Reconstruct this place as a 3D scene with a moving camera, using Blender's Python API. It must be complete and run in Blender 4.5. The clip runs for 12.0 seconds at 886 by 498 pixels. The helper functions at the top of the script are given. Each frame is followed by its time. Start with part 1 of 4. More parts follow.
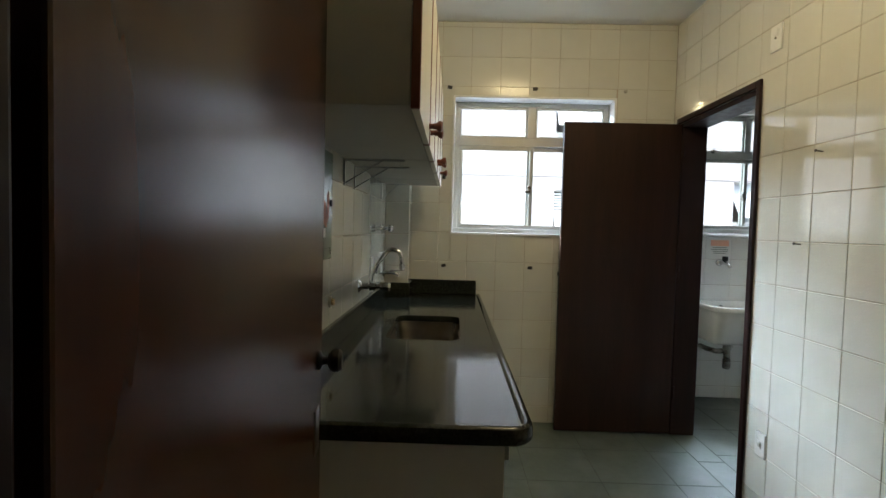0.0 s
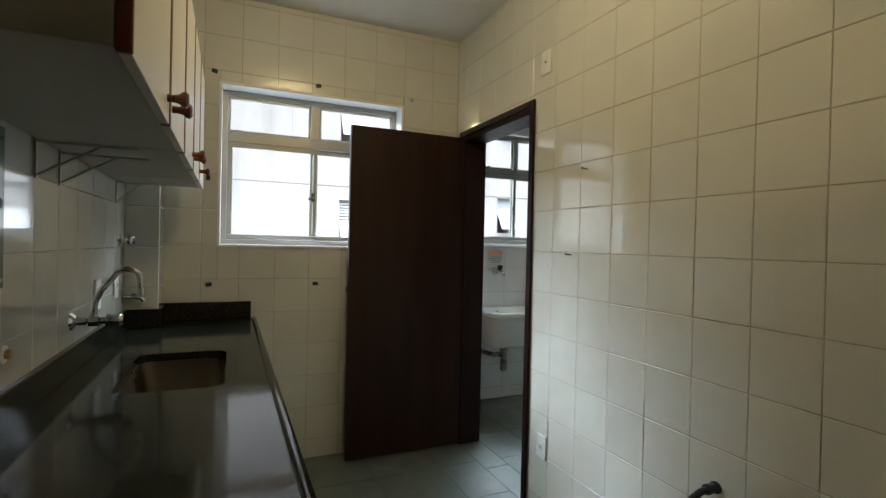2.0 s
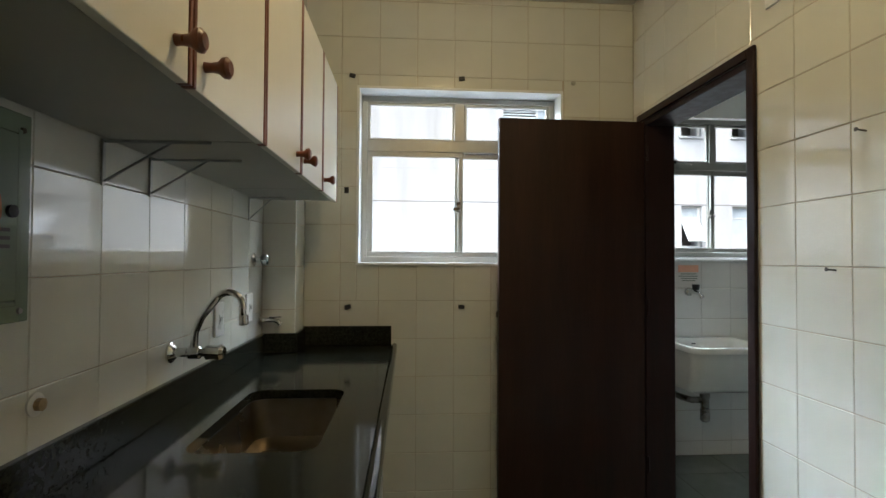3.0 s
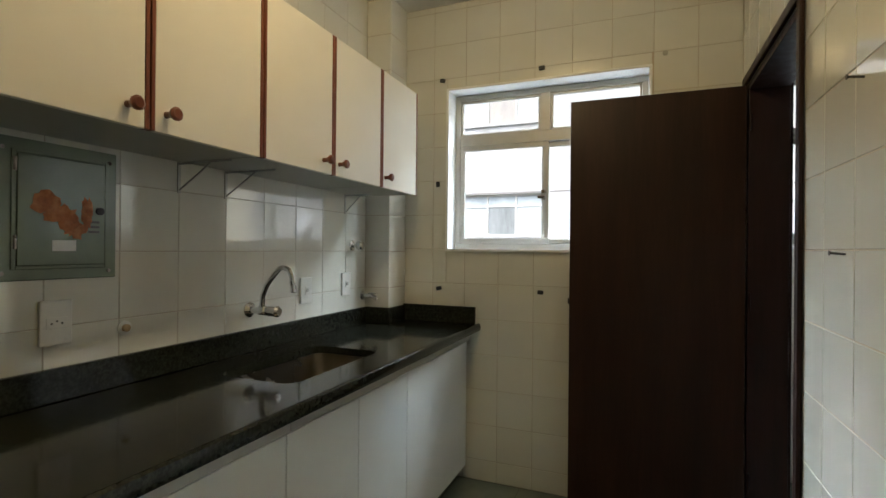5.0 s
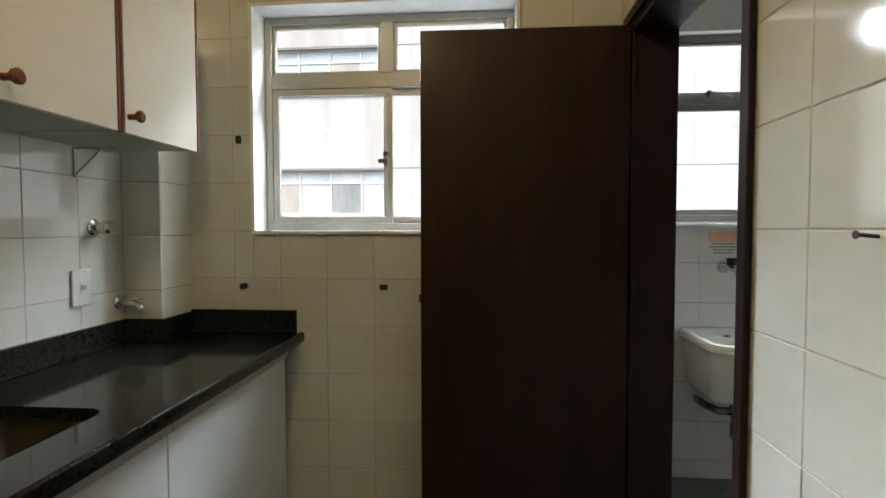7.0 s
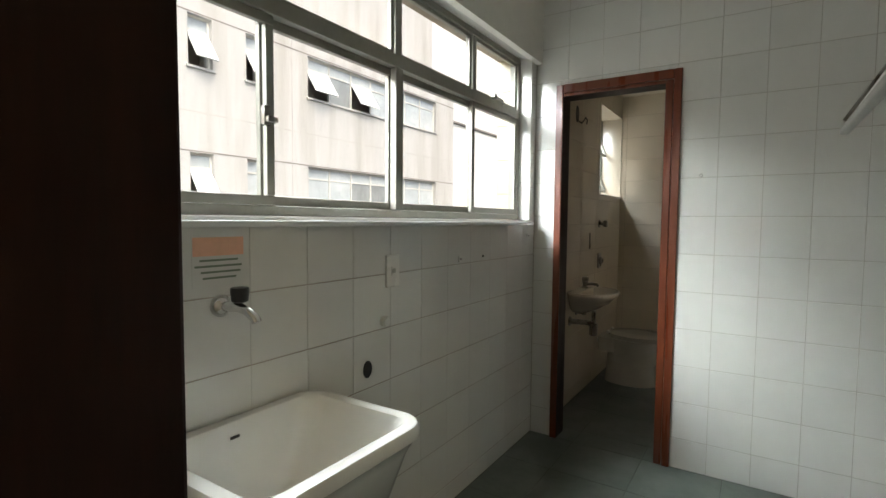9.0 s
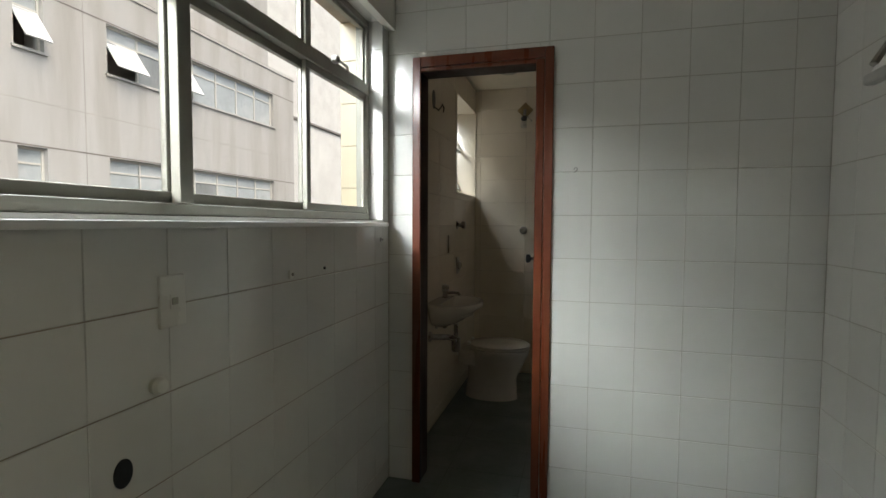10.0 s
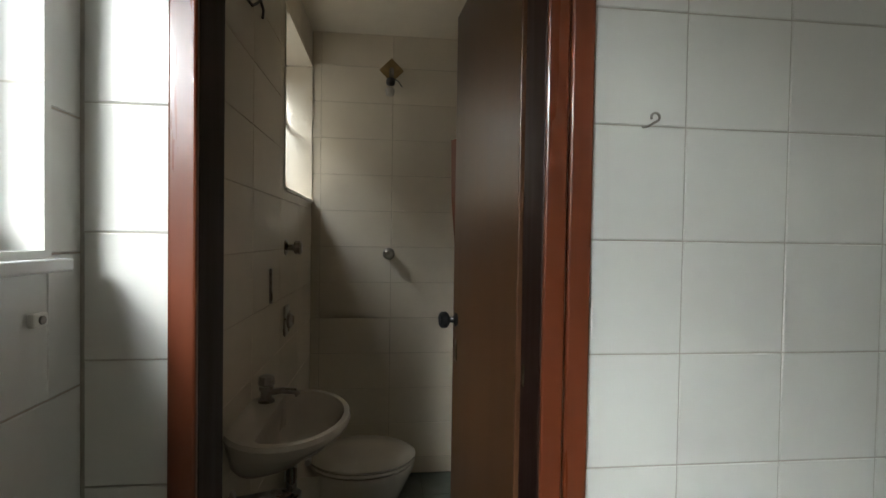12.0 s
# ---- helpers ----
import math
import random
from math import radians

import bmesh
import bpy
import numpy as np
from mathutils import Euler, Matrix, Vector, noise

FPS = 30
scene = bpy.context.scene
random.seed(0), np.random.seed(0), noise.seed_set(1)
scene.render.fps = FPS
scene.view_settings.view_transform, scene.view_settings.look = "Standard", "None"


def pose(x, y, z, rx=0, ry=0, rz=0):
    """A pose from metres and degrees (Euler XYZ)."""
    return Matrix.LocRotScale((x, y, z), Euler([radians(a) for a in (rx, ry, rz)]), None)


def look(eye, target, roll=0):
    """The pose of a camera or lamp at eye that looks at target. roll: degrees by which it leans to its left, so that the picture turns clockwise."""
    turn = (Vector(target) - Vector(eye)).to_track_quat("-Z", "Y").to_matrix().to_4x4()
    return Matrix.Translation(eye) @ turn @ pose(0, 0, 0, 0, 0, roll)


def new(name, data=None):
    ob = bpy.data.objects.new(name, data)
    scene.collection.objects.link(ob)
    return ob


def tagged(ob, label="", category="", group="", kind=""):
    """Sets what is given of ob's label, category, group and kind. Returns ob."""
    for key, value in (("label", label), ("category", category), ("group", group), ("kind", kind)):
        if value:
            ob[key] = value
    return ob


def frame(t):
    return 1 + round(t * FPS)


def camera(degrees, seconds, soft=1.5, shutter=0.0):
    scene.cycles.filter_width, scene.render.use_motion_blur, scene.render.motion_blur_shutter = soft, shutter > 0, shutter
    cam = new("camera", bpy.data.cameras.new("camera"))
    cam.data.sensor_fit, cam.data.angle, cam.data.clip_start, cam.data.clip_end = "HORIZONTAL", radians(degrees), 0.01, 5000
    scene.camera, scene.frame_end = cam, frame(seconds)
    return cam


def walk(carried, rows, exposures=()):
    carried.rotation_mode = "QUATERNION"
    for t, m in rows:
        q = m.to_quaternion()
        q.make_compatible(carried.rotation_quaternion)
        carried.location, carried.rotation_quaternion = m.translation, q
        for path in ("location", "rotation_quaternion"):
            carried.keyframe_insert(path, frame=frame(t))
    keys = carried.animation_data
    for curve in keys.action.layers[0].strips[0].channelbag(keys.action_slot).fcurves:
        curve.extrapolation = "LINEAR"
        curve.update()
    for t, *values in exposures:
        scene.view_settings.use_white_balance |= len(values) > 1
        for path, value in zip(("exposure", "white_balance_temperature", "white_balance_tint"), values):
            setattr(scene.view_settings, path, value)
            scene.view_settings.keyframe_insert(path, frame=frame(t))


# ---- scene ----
cam = camera(84.0, 12.0)
PATH = [
    (0, (0.438, -3.396, 1.332), (0.4, -1.398, 1.251), 1.5),
    (0.5, (0.459, -3.296, 1.347), (0.945, -1.357, 1.264), 1.8),
    (0.6, (0.451, -3.287, 1.348), (1.009, -1.368, 1.268), 1.8),
    (1, (0.433, -3.24, 1.345), (1.199, -1.393, 1.287), 2.3),
    (1.5, (0.425, -3.217, 1.347), (1.266, -1.403, 1.309), 2.0),
    (2, (0.486, -3.102, 1.341), (1.282, -1.267, 1.322), 1.3),
    (2.5, (0.577, -2.879, 1.347), (1.156, -0.965, 1.373), 0.2),
    (3, (0.692, -2.604, 1.332), (0.833, -0.609, 1.374), 0.3),
    (3.5, (0.907, -2.451, 1.309), (0.516, -0.49, 1.362), 0.8),
    (5.5, (1.55, -2.715, 1.309), (0.792, -0.864, 1.289), 0.4),
    (6, (1.556, -2.645, 1.298), (0.883, -0.762, 1.248), -0.2),
    (6.5, (1.429, -2.349, 1.297), (0.922, -0.415, 1.236), -0.5),
    (7, (1.38, -1.99, 1.317), (1.219, 0.002, 1.238), -0.1),
    (7.2, (1.398, -1.819, 1.315), (1.432, 0.18, 1.262), -0.4),
    (8.8, (1.769, -0.667, 1.348), (3.309, 0.605, 1.246), -0.1),
    (9, (1.848, -0.543, 1.350), (3.525, 0.541, 1.234), 0.5),
    (9.5, (2.045, -0.345, 1.337), (3.918, 0.35, 1.232), 0.1),
    (10, (2.381, -0.277, 1.341), (4.309, 0.246, 1.239), 0.3),
    (10.5, (2.756, -0.18, 1.343), (4.717, 0.206, 1.251), 0.9),
    (11, (3.157, -0.032, 1.357), (5.14, 0.218, 1.277), 1.2),
    (11.5, (3.58, 0.045, 1.384), (5.576, 0.143, 1.324), 1.3),
    (12, (3.935, 0.184, 1.382), (5.923, -0.038, 1.339), 0.9),
]
EXPOSURES = ((0.0, 2.5, 5450, 5), (0.5, 2.2, 5450, 5), (1.0, 2.12, 5500, 5), (3.5, 2.27, 5600, 5), (5.5, 2.38, 5800, 6), (7.2, 2.2, 6000, 6),
             (8.8, 2.15, 6500, 6), (9.1, 2.05, 6500, 6), (9.5, 1.65, 6500, 6), (10.2, 1.52, 6550, 6), (11.0, 1.58, 6550, 6), (12.0, 1.72, 6500, 6))
walk(cam, [(t, look(eye, target, roll)) for t, eye, target, roll in PATH], EXPOSURES)
SKY, SUN = 0.085, 0.42
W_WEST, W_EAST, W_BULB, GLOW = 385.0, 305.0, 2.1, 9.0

# ---- light ----
world = bpy.data.worlds.new("overcast")
scene.world = world
world.use_nodes = True
wn = world.node_tree.nodes
sky = wn.new("ShaderNodeTexSky")
sky.sky_type = "NISHITA"
sky.sun_disc = False
sky.sun_elevation = radians(58)
sky.sun_rotation = radians(205)
sky.air_density, sky.dust_density, sky.ozone_density = 1.0, 6.0, 0.5
wn["Background"].inputs["Strength"].default_value = SKY
world.node_tree.links.new(sky.outputs[0], wn["Background"].inputs["Color"])

sun = new("sun", bpy.data.lights.new("sun", "SUN"))
sun.data.energy, sun.data.angle, sun.data.color = SUN, radians(30), (1.0, 0.96, 0.9)
sun.matrix_world = look((-6, -14, 26), (3, 6, 0))


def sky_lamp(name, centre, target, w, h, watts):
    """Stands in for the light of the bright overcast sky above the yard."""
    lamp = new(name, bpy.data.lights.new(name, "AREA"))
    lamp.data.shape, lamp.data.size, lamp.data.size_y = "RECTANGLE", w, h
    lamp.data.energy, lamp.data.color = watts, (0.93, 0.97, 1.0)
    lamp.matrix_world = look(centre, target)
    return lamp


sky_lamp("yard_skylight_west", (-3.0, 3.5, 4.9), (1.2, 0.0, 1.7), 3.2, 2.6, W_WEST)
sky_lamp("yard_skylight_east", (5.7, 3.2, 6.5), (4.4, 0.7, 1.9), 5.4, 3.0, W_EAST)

bulb_light = new("bulb_light", bpy.data.lights.new("bulb_light", "POINT"))
bulb_light.data.energy, bulb_light.data.color, bulb_light.data.shadow_soft_size = W_BULB, (1.0, 0.72, 0.35), 0.035
bulb_light.location = (0.96, -1.6, 2.605)


# ---- materials ----
def shader(name, base, rough=0.5, metal=0.0, spread=0.06, scale=6.0, bump=0.0, bscale=60.0, second=None, amount=0.0,
           mscale=3.0, coat=0.0, island=0.0, stretch=(1, 1, 1), detail=6.0, rspread=0.08, spec=0.5):
    """Two scales of colour change, roughness that varies, and fine relief."""
    m = bpy.data.materials.new(name)
    m.use_nodes = True
    n, l = m.node_tree.nodes, m.node_tree.links
    b = n["Principled BSDF"]
    b.inputs["Metallic"].default_value = metal
    b.inputs["Coat Weight"].default_value = coat
    b.inputs["Coat Roughness"].default_value = 0.06
    b.inputs["Specular IOR Level"].default_value = spec
    tc = n.new("ShaderNodeTexCoord")
    mp = n.new("ShaderNodeMapping")
    mp.inputs["Scale"].default_value = stretch
    geo = n.new("ShaderNodeNewGeometry")
    l.new(geo.outputs["Position"], mp.inputs["Vector"])

    def noise_at(s, d=detail):
        x = n.new("ShaderNodeTexNoise")
        x.inputs["Scale"].default_value, x.inputs["Detail"].default_value = s, d
        l.new(mp.outputs[0], x.inputs["Vector"])
        return x

    def ramp(src, lo, hi, a=0.3, c=0.7):
        r = n.new("ShaderNodeMapRange")
        r.inputs["From Min"].default_value, r.inputs["From Max"].default_value = a, c
        r.inputs["To Min"].default_value, r.inputs["To Max"].default_value = lo, hi
        l.new(src, r.inputs["Value"])
        return r.outputs[0]

    fine, broad = noise_at(scale * 6), noise_at(scale)
    hsv = n.new("ShaderNodeHueSaturation")
    hsv.inputs["Color"].default_value = (*base, 1)
    add = n.new("ShaderNodeMath")
    add.operation = "ADD"
    l.new(ramp(fine.outputs["Fac"], -spread * 0.5, spread * 0.5), add.inputs[0])
    l.new(ramp(broad.outputs["Fac"], 1 - spread, 1 + spread), add.inputs[1])
    value = add.outputs[0]
    if island:
        info = n.new("ShaderNodeObjectInfo")
        more = n.new("ShaderNodeMath")
        more.operation = "ADD"
        l.new(ramp(info.outputs["Random"], -island, island, 0, 1), more.inputs[0])
        l.new(value, more.inputs[1])
        value = more.outputs[0]
    l.new(value, hsv.inputs["Value"])
    colour = hsv.outputs[0]
    if second:
        mix = n.new("ShaderNodeMixRGB")
        mix.inputs["Color2"].default_value = (*second, 1)
        l.new(colour, mix.inputs["Color1"])
        patch = noise_at(mscale, 9.0)
        l.new(ramp(patch.outputs["Fac"], 0, amount, 0.45, 0.68), mix.inputs["Fac"])
        colour = mix.outputs[0]
    l.new(colour, b.inputs["Base Color"])
    l.new(ramp(broad.outputs["Fac"], max(0.02, rough - rspread), min(1, rough + rspread)), b.inputs["Roughness"])
    if bump:
        bp = n.new("ShaderNodeBump")
        bp.inputs["Strength"].default_value, bp.inputs["Distance"].default_value = bump, 0.002
        grain = noise_at(bscale)
        l.new(grain.outputs["Fac"], bp.inputs["Height"])
        l.new(bp.outputs[0], b.inputs["Normal"])
    return m


tile_cream = shader("tile_cream", (0.69, 0.68, 0.60), 0.07, spread=0.02, scale=2, bump=0.05, bscale=14, island=0.025, rspread=0.025,
                    second=(0.58, 0.54, 0.43), amount=0.12, mscale=1.4, detail=2, coat=1.0, spec=0.8)
tile_white = shader("tile_white", (0.70, 0.69, 0.65), 0.14, spread=0.02, scale=2, bump=0.05, bscale=14, island=0.025, rspread=0.04,
                    second=(0.55, 0.53, 0.48), amount=0.15, mscale=1.6, detail=2)
tile_bath = shader("tile_bath", (0.76, 0.68, 0.555), 0.2, spread=0.03, scale=2, bump=0.05, bscale=14, island=0.03, rspread=0.05,
                   second=(0.5, 0.45, 0.38), amount=0.15, mscale=2, detail=3)
grout_cream = shader("grout_cream", (0.47, 0.40, 0.30), 0.85, spread=0.12, scale=4, second=(0.24, 0.19, 0.13), amount=0.6, mscale=2.2)
grout_white = shader("grout_white", (0.46, 0.43, 0.37), 0.85, spread=0.12, scale=4, second=(0.34, 0.31, 0.27), amount=0.5, mscale=2.2)
grout_stained = shader("grout_stained", (0.42, 0.37, 0.31), 0.85, spread=0.12, scale=4, second=(0.18, 0.14, 0.1), amount=0.6, mscale=2.2)
plaster = shader("plaster", (0.74, 0.72, 0.66), 0.8, spread=0.04, scale=2, bump=0.15, bscale=40)
ceiling_paint = shader("ceiling_paint", (0.78, 0.77, 0.72), 0.75, spread=0.03, scale=1.5, bump=0.1, bscale=30)
bath_ceiling_paint = shader("bath_ceiling_paint", (0.76, 0.69, 0.57), 0.75, spread=0.05, scale=1.5, bump=0.1, bscale=30)
wood_dark = shader("wood_dark", (0.030, 0.0115, 0.0062), 0.40, spread=0.28, scale=2.5, stretch=(7, 7, 0.6), bump=0.04, bscale=30,
                   second=(0.017, 0.0065, 0.004), amount=0.6, mscale=1.4, rspread=0.06, spec=0.3)
wood_entry = shader("wood_entry", (0.056, 0.020, 0.009), 0.24, spread=0.08, scale=2.5, stretch=(6, 6, 0.6), bump=0.008, bscale=20,
                    second=(0.042, 0.014, 0.0065), amount=0.4, mscale=1.4, rspread=0.012, spec=0.3)
wood_bath = shader("wood_bath", (0.10, 0.045, 0.020), 0.3, spread=0.1, scale=2.5, stretch=(6, 6, 0.6), bump=0.01, bscale=20,
                   second=(0.05, 0.018, 0.008), amount=0.4, mscale=1.4, rspread=0.015)
wood_red = shader("wood_red", (0.14, 0.032, 0.011), 0.3, spread=0.09, scale=2.5, stretch=(6, 6, 0.4), bump=0.03, bscale=40,
                  second=(0.095, 0.021, 0.008), amount=0.35, mscale=1.2, coat=0.3)
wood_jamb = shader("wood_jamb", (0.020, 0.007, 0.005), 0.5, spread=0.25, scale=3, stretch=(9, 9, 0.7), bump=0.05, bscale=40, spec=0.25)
wood_strip = shader("wood_strip", (0.16, 0.045, 0.018), 0.35, spread=0.2, scale=5, stretch=(9, 9, 1), bump=0.05)
laminate_cream = shader("laminate_cream", (0.76, 0.72, 0.62), 0.38, spread=0.025, scale=1.5, bump=0.1, bscale=220)
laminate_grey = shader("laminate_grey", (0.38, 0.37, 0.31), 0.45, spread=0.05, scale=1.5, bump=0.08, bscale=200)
laminate_white = shader("laminate_white", (0.74, 0.75, 0.73), 0.35, spread=0.02, scale=1.5, bump=0.08, bscale=220)
granite = shader("granite", (0.0165, 0.0175, 0.013), 0.095, spread=0.35, scale=60, second=(0.040, 0.042, 0.033), amount=0.5, mscale=120, rspread=0.05, spec=0.3)
steel = shader("steel", (0.33, 0.30, 0.25), 0.28, metal=1.0, spread=0.06, scale=5, second=(0.20, 0.14, 0.08), amount=0.6, mscale=5, rspread=0.04)
chrome = shader("chrome", (0.72, 0.72, 0.71), 0.14, metal=1.0, spread=0.08, scale=12, second=(0.4, 0.38, 0.34), amount=0.4, mscale=30)
old_chrome = shader("old_chrome", (0.34, 0.32, 0.29), 0.3, metal=1.0, spread=0.15, scale=12, second=(0.14, 0.11, 0.08), amount=0.6, mscale=30)
aluminium = shader("aluminium", (0.48, 0.47, 0.43), 0.42, metal=0.35, spread=0.05, scale=6, stretch=(1, 1, 1), second=(0.4, 0.37, 0.31), amount=0.25, mscale=7)
# Darker copy of aluminium: shade of the backlit frames is put into its colour.
aluminium_backlit = shader("aluminium_backlit", (0.30, 0.29, 0.25), 0.45, metal=0.3, spread=0.06, scale=6, second=(0.22, 0.2, 0.16), amount=0.35, mscale=7)
frame_white = shader("frame_white", (0.8, 0.8, 0.78), 0.4, spread=0.03, scale=5, second=(0.55, 0.52, 0.46), amount=0.25, mscale=8)
wire_grey = shader("wire_grey", (0.42, 0.42, 0.4), 0.35, metal=0.6, spread=0.1, scale=9)
panel_paint = shader("panel_paint", (0.20, 0.245, 0.18), 0.2, spread=0.06, scale=5, second=(0.15, 0.16, 0.13), amount=0.4, mscale=6, coat=0.3)
rust_glue = shader("rust_glue", (0.36, 0.13, 0.045), 0.8, spread=0.25, scale=20, second=(0.5, 0.26, 0.12), amount=0.6, mscale=40, bump=0.4)
paper = shader("paper", (0.75, 0.75, 0.71), 0.7, spread=0.05, scale=8)
ink = shader("ink", (0.07, 0.065, 0.06), 0.7, spread=0.1, scale=20)
orange_print = shader("orange_print", (0.82, 0.45, 0.30), 0.5, spread=0.08, scale=9, second=(0.85, 0.5, 0.3), amount=0.4, mscale=12)
black_plastic = shader("black_plastic", (0.012, 0.012, 0.012), 0.45, spread=0.2, scale=20)
white_plastic = shader("white_plastic", (0.72, 0.71, 0.66), 0.3, spread=0.04, scale=10)
brass = shader("brass", (0.36, 0.26, 0.13), 0.4, metal=0.8, spread=0.2, scale=25)
ceramic = shader("ceramic", (0.82, 0.81, 0.76), 0.1, spread=0.02, scale=3, coat=0.3, second=(0.62, 0.56, 0.46), amount=0.12, mscale=5)
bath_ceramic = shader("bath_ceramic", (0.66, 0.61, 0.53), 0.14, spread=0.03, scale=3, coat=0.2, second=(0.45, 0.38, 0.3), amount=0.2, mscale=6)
floor_tile = shader("floor_tile", (0.135, 0.158, 0.138), 0.42, spread=0.14, scale=5, second=(0.21, 0.235, 0.21), amount=0.6, mscale=4,
                    bump=0.12, bscale=60, island=0.06, rspread=0.12)
floor_grout = shader("floor_grout", (0.12, 0.135, 0.115), 0.9, spread=0.2, scale=8)
concrete = shader("concrete", (0.50, 0.49, 0.47), 0.85, spread=0.07, scale=0.8, bump=0.3, bscale=30, second=(0.36, 0.335, 0.30), amount=0.75, mscale=0.8,
                  stretch=(2.4, 2.4, 0.28))
joint_dark = shader("joint_dark", (0.22, 0.2, 0.18), 0.9, spread=0.2, scale=3)
joint_pale = shader("joint_pale", (0.40, 0.38, 0.345), 0.9, spread=0.2, scale=3)
plain_render = shader("plain_render", (0.75, 0.74, 0.71), 0.85, spread=0.05, scale=0.6, second=(0.55, 0.53, 0.5), amount=0.4, mscale=0.8)
beige_tile = shader("beige_tile", (0.62, 0.52, 0.36), 0.4, spread=0.05, scale=3, island=0.05)
green_tile = shader("green_tile", (0.24, 0.40, 0.32), 0.35, spread=0.15, scale=2, island=0.08)
far_pane = shader("far_pane", (0.46, 0.49, 0.50), 0.12, spread=0.12, scale=1.2, second=(0.6, 0.6, 0.57), amount=0.6, mscale=0.6)
far_dark = shader("far_dark", (0.11, 0.11, 0.11), 0.3, spread=0.2, scale=1)
far_frame = shader("far_frame", (0.62, 0.6, 0.55), 0.5, spread=0.05, scale=2)
curtain = shader("curtain", (0.40, 0.365, 0.32), 0.2, spread=0.12, scale=0.8, stretch=(3, 1, 0.6))
far_shade = shader("far_shade", (0.27, 0.28, 0.28), 0.15, spread=0.2, scale=0.9, stretch=(2, 1, 0.6))
asphalt = shader("asphalt", (0.09, 0.09, 0.085), 0.9, spread=0.15, scale=1.0, bump=0.3)
lamp_glass_off = shader("lamp_glass_off", (0.6, 0.57, 0.5), 0.25, spread=0.05, scale=6)

glass = bpy.data.materials.new("glass")
glass.use_nodes = True
g = glass.node_tree.nodes["Principled BSDF"]
g.inputs["Transmission Weight"].default_value, g.inputs["Roughness"].default_value, g.inputs["IOR"].default_value = 1.0, 0.0, 1.02
g.inputs["Base Color"].default_value = (0.97, 0.98, 0.98, 1)
bulb_glow = bpy.data.materials.new("bulb_glow")
bulb_glow.use_nodes = True
g = bulb_glow.node_tree.nodes["Principled BSDF"]
g.inputs["Emission Color"].default_value, g.inputs["Emission Strength"].default_value = (1.0, 0.66, 0.3, 1), GLOW


# ---- mesh helpers ----
def link(name, bm, material, parent=None, label="", smooth=False):
    me = bpy.data.meshes.new(name)
    bmesh.ops.recalc_face_normals(bm, faces=bm.faces)
    if smooth:
        for f in bm.faces:
            f.smooth = True
    bm.to_mesh(me)
    bm.free()
    me.materials.append(material)
    ob = new(name, me)
    if smooth:
        me.set_sharp_from_angle(angle=radians(38))
    if parent is not None:
        ob.parent = parent
        root = parent
        while root.parent is not None:
            root = root.parent
        if parent is root:
            ob.matrix_parent_inverse = Matrix.Translation(-root.location) if root.type == "EMPTY" else Matrix()
    if label:
        ob["label"] = label
    return ob


def part(name, bm, material, parent, label="", smooth=False):
    return link(name, bm, material, parent, label, smooth)


def thing(name, at, label, category, group=""):
    ob = new(name)
    ob.empty_display_size = 0.05
    ob.location = at
    return tagged(ob, label, category, group)


def structure(name, bm, material, label="", category="", smooth=False):
    return tagged(link(name, bm, material, smooth=smooth), label, category, kind="structure")


def add_box(bm, a, b, bevel=0.0):
    x0, y0, z0 = (min(p, q) for p, q in zip(a, b))
    x1, y1, z1 = (max(p, q) for p, q in zip(a, b))
    v = [bm.verts.new(p) for p in ((x0, y0, z0), (x1, y0, z0), (x1, y1, z0), (x0, y1, z0), (x0, y0, z1), (x1, y0, z1), (x1, y1, z1), (x0, y1, z1))]
    fs = [bm.faces.new([v[i] for i in q]) for q in ((3, 2, 1, 0), (4, 5, 6, 7), (0, 1, 5, 4), (1, 2, 6, 5), (2, 3, 7, 6), (3, 0, 4, 7))]
    if bevel:
        es = list({e for f in fs for e in f.edges})
        bmesh.ops.bevel(bm, geom=es, offset=bevel, segments=2, affect="EDGES", profile=0.5)
    return bm


def box(a, b, bevel=0.0):
    return add_box(bmesh.new(), a, b, bevel)


def moved(bm, m):
    bmesh.ops.transform(bm, matrix=m, verts=bm.verts)
    return bm


def axis_turn(direction):
    return Vector((0, 0, 1)).rotation_difference(Vector(direction)).to_matrix().to_4x4()


def lathe(profile, at=(0, 0, 0), direction=(0, 0, 1), steps=20):
    """Turned shape from (radius, height) pairs along direction."""
    bm = bmesh.new()
    rings = []
    for r, h in profile:
        rings.append([bm.verts.new((r * math.cos(2 * math.pi * i / steps), r * math.sin(2 * math.pi * i / steps), h)) for i in range(steps)])
    for p, q in zip(rings, rings[1:]):
        for i in range(steps):
            j = (i + 1) % steps
            bm.faces.new((p[i], p[j], q[j], q[i]))
    bm.faces.new(rings[0])
    bm.faces.new(rings[-1])
    return moved(bm, Matrix.Translation(at) @ axis_turn(direction))


def add_tube(bm, points, r, steps=10):
    pts = [Vector(p) for p in points]
    rings = []
    side = None
    for i, p in enumerate(pts):
        d = (pts[min(i + 1, len(pts) - 1)] - pts[max(i - 1, 0)]).normalized()
        if side is None:
            side = d.orthogonal().normalized()
        side = (side - d * side.dot(d)).normalized()
        up = d.cross(side)
        rings.append([bm.verts.new(p + r * (side * math.cos(2 * math.pi * k / steps) + up * math.sin(2 * math.pi * k / steps))) for k in range(steps)])
    for a, b in zip(rings, rings[1:]):
        for k in range(steps):
            j = (k + 1) % steps
            bm.faces.new((a[k], a[j], b[j], b[k]))
    bm.faces.new(rings[0])
    bm.faces.new(rings[-1])
    return bm


def tube(points, r, steps=10):
    return add_tube(bmesh.new(), points, r, steps)


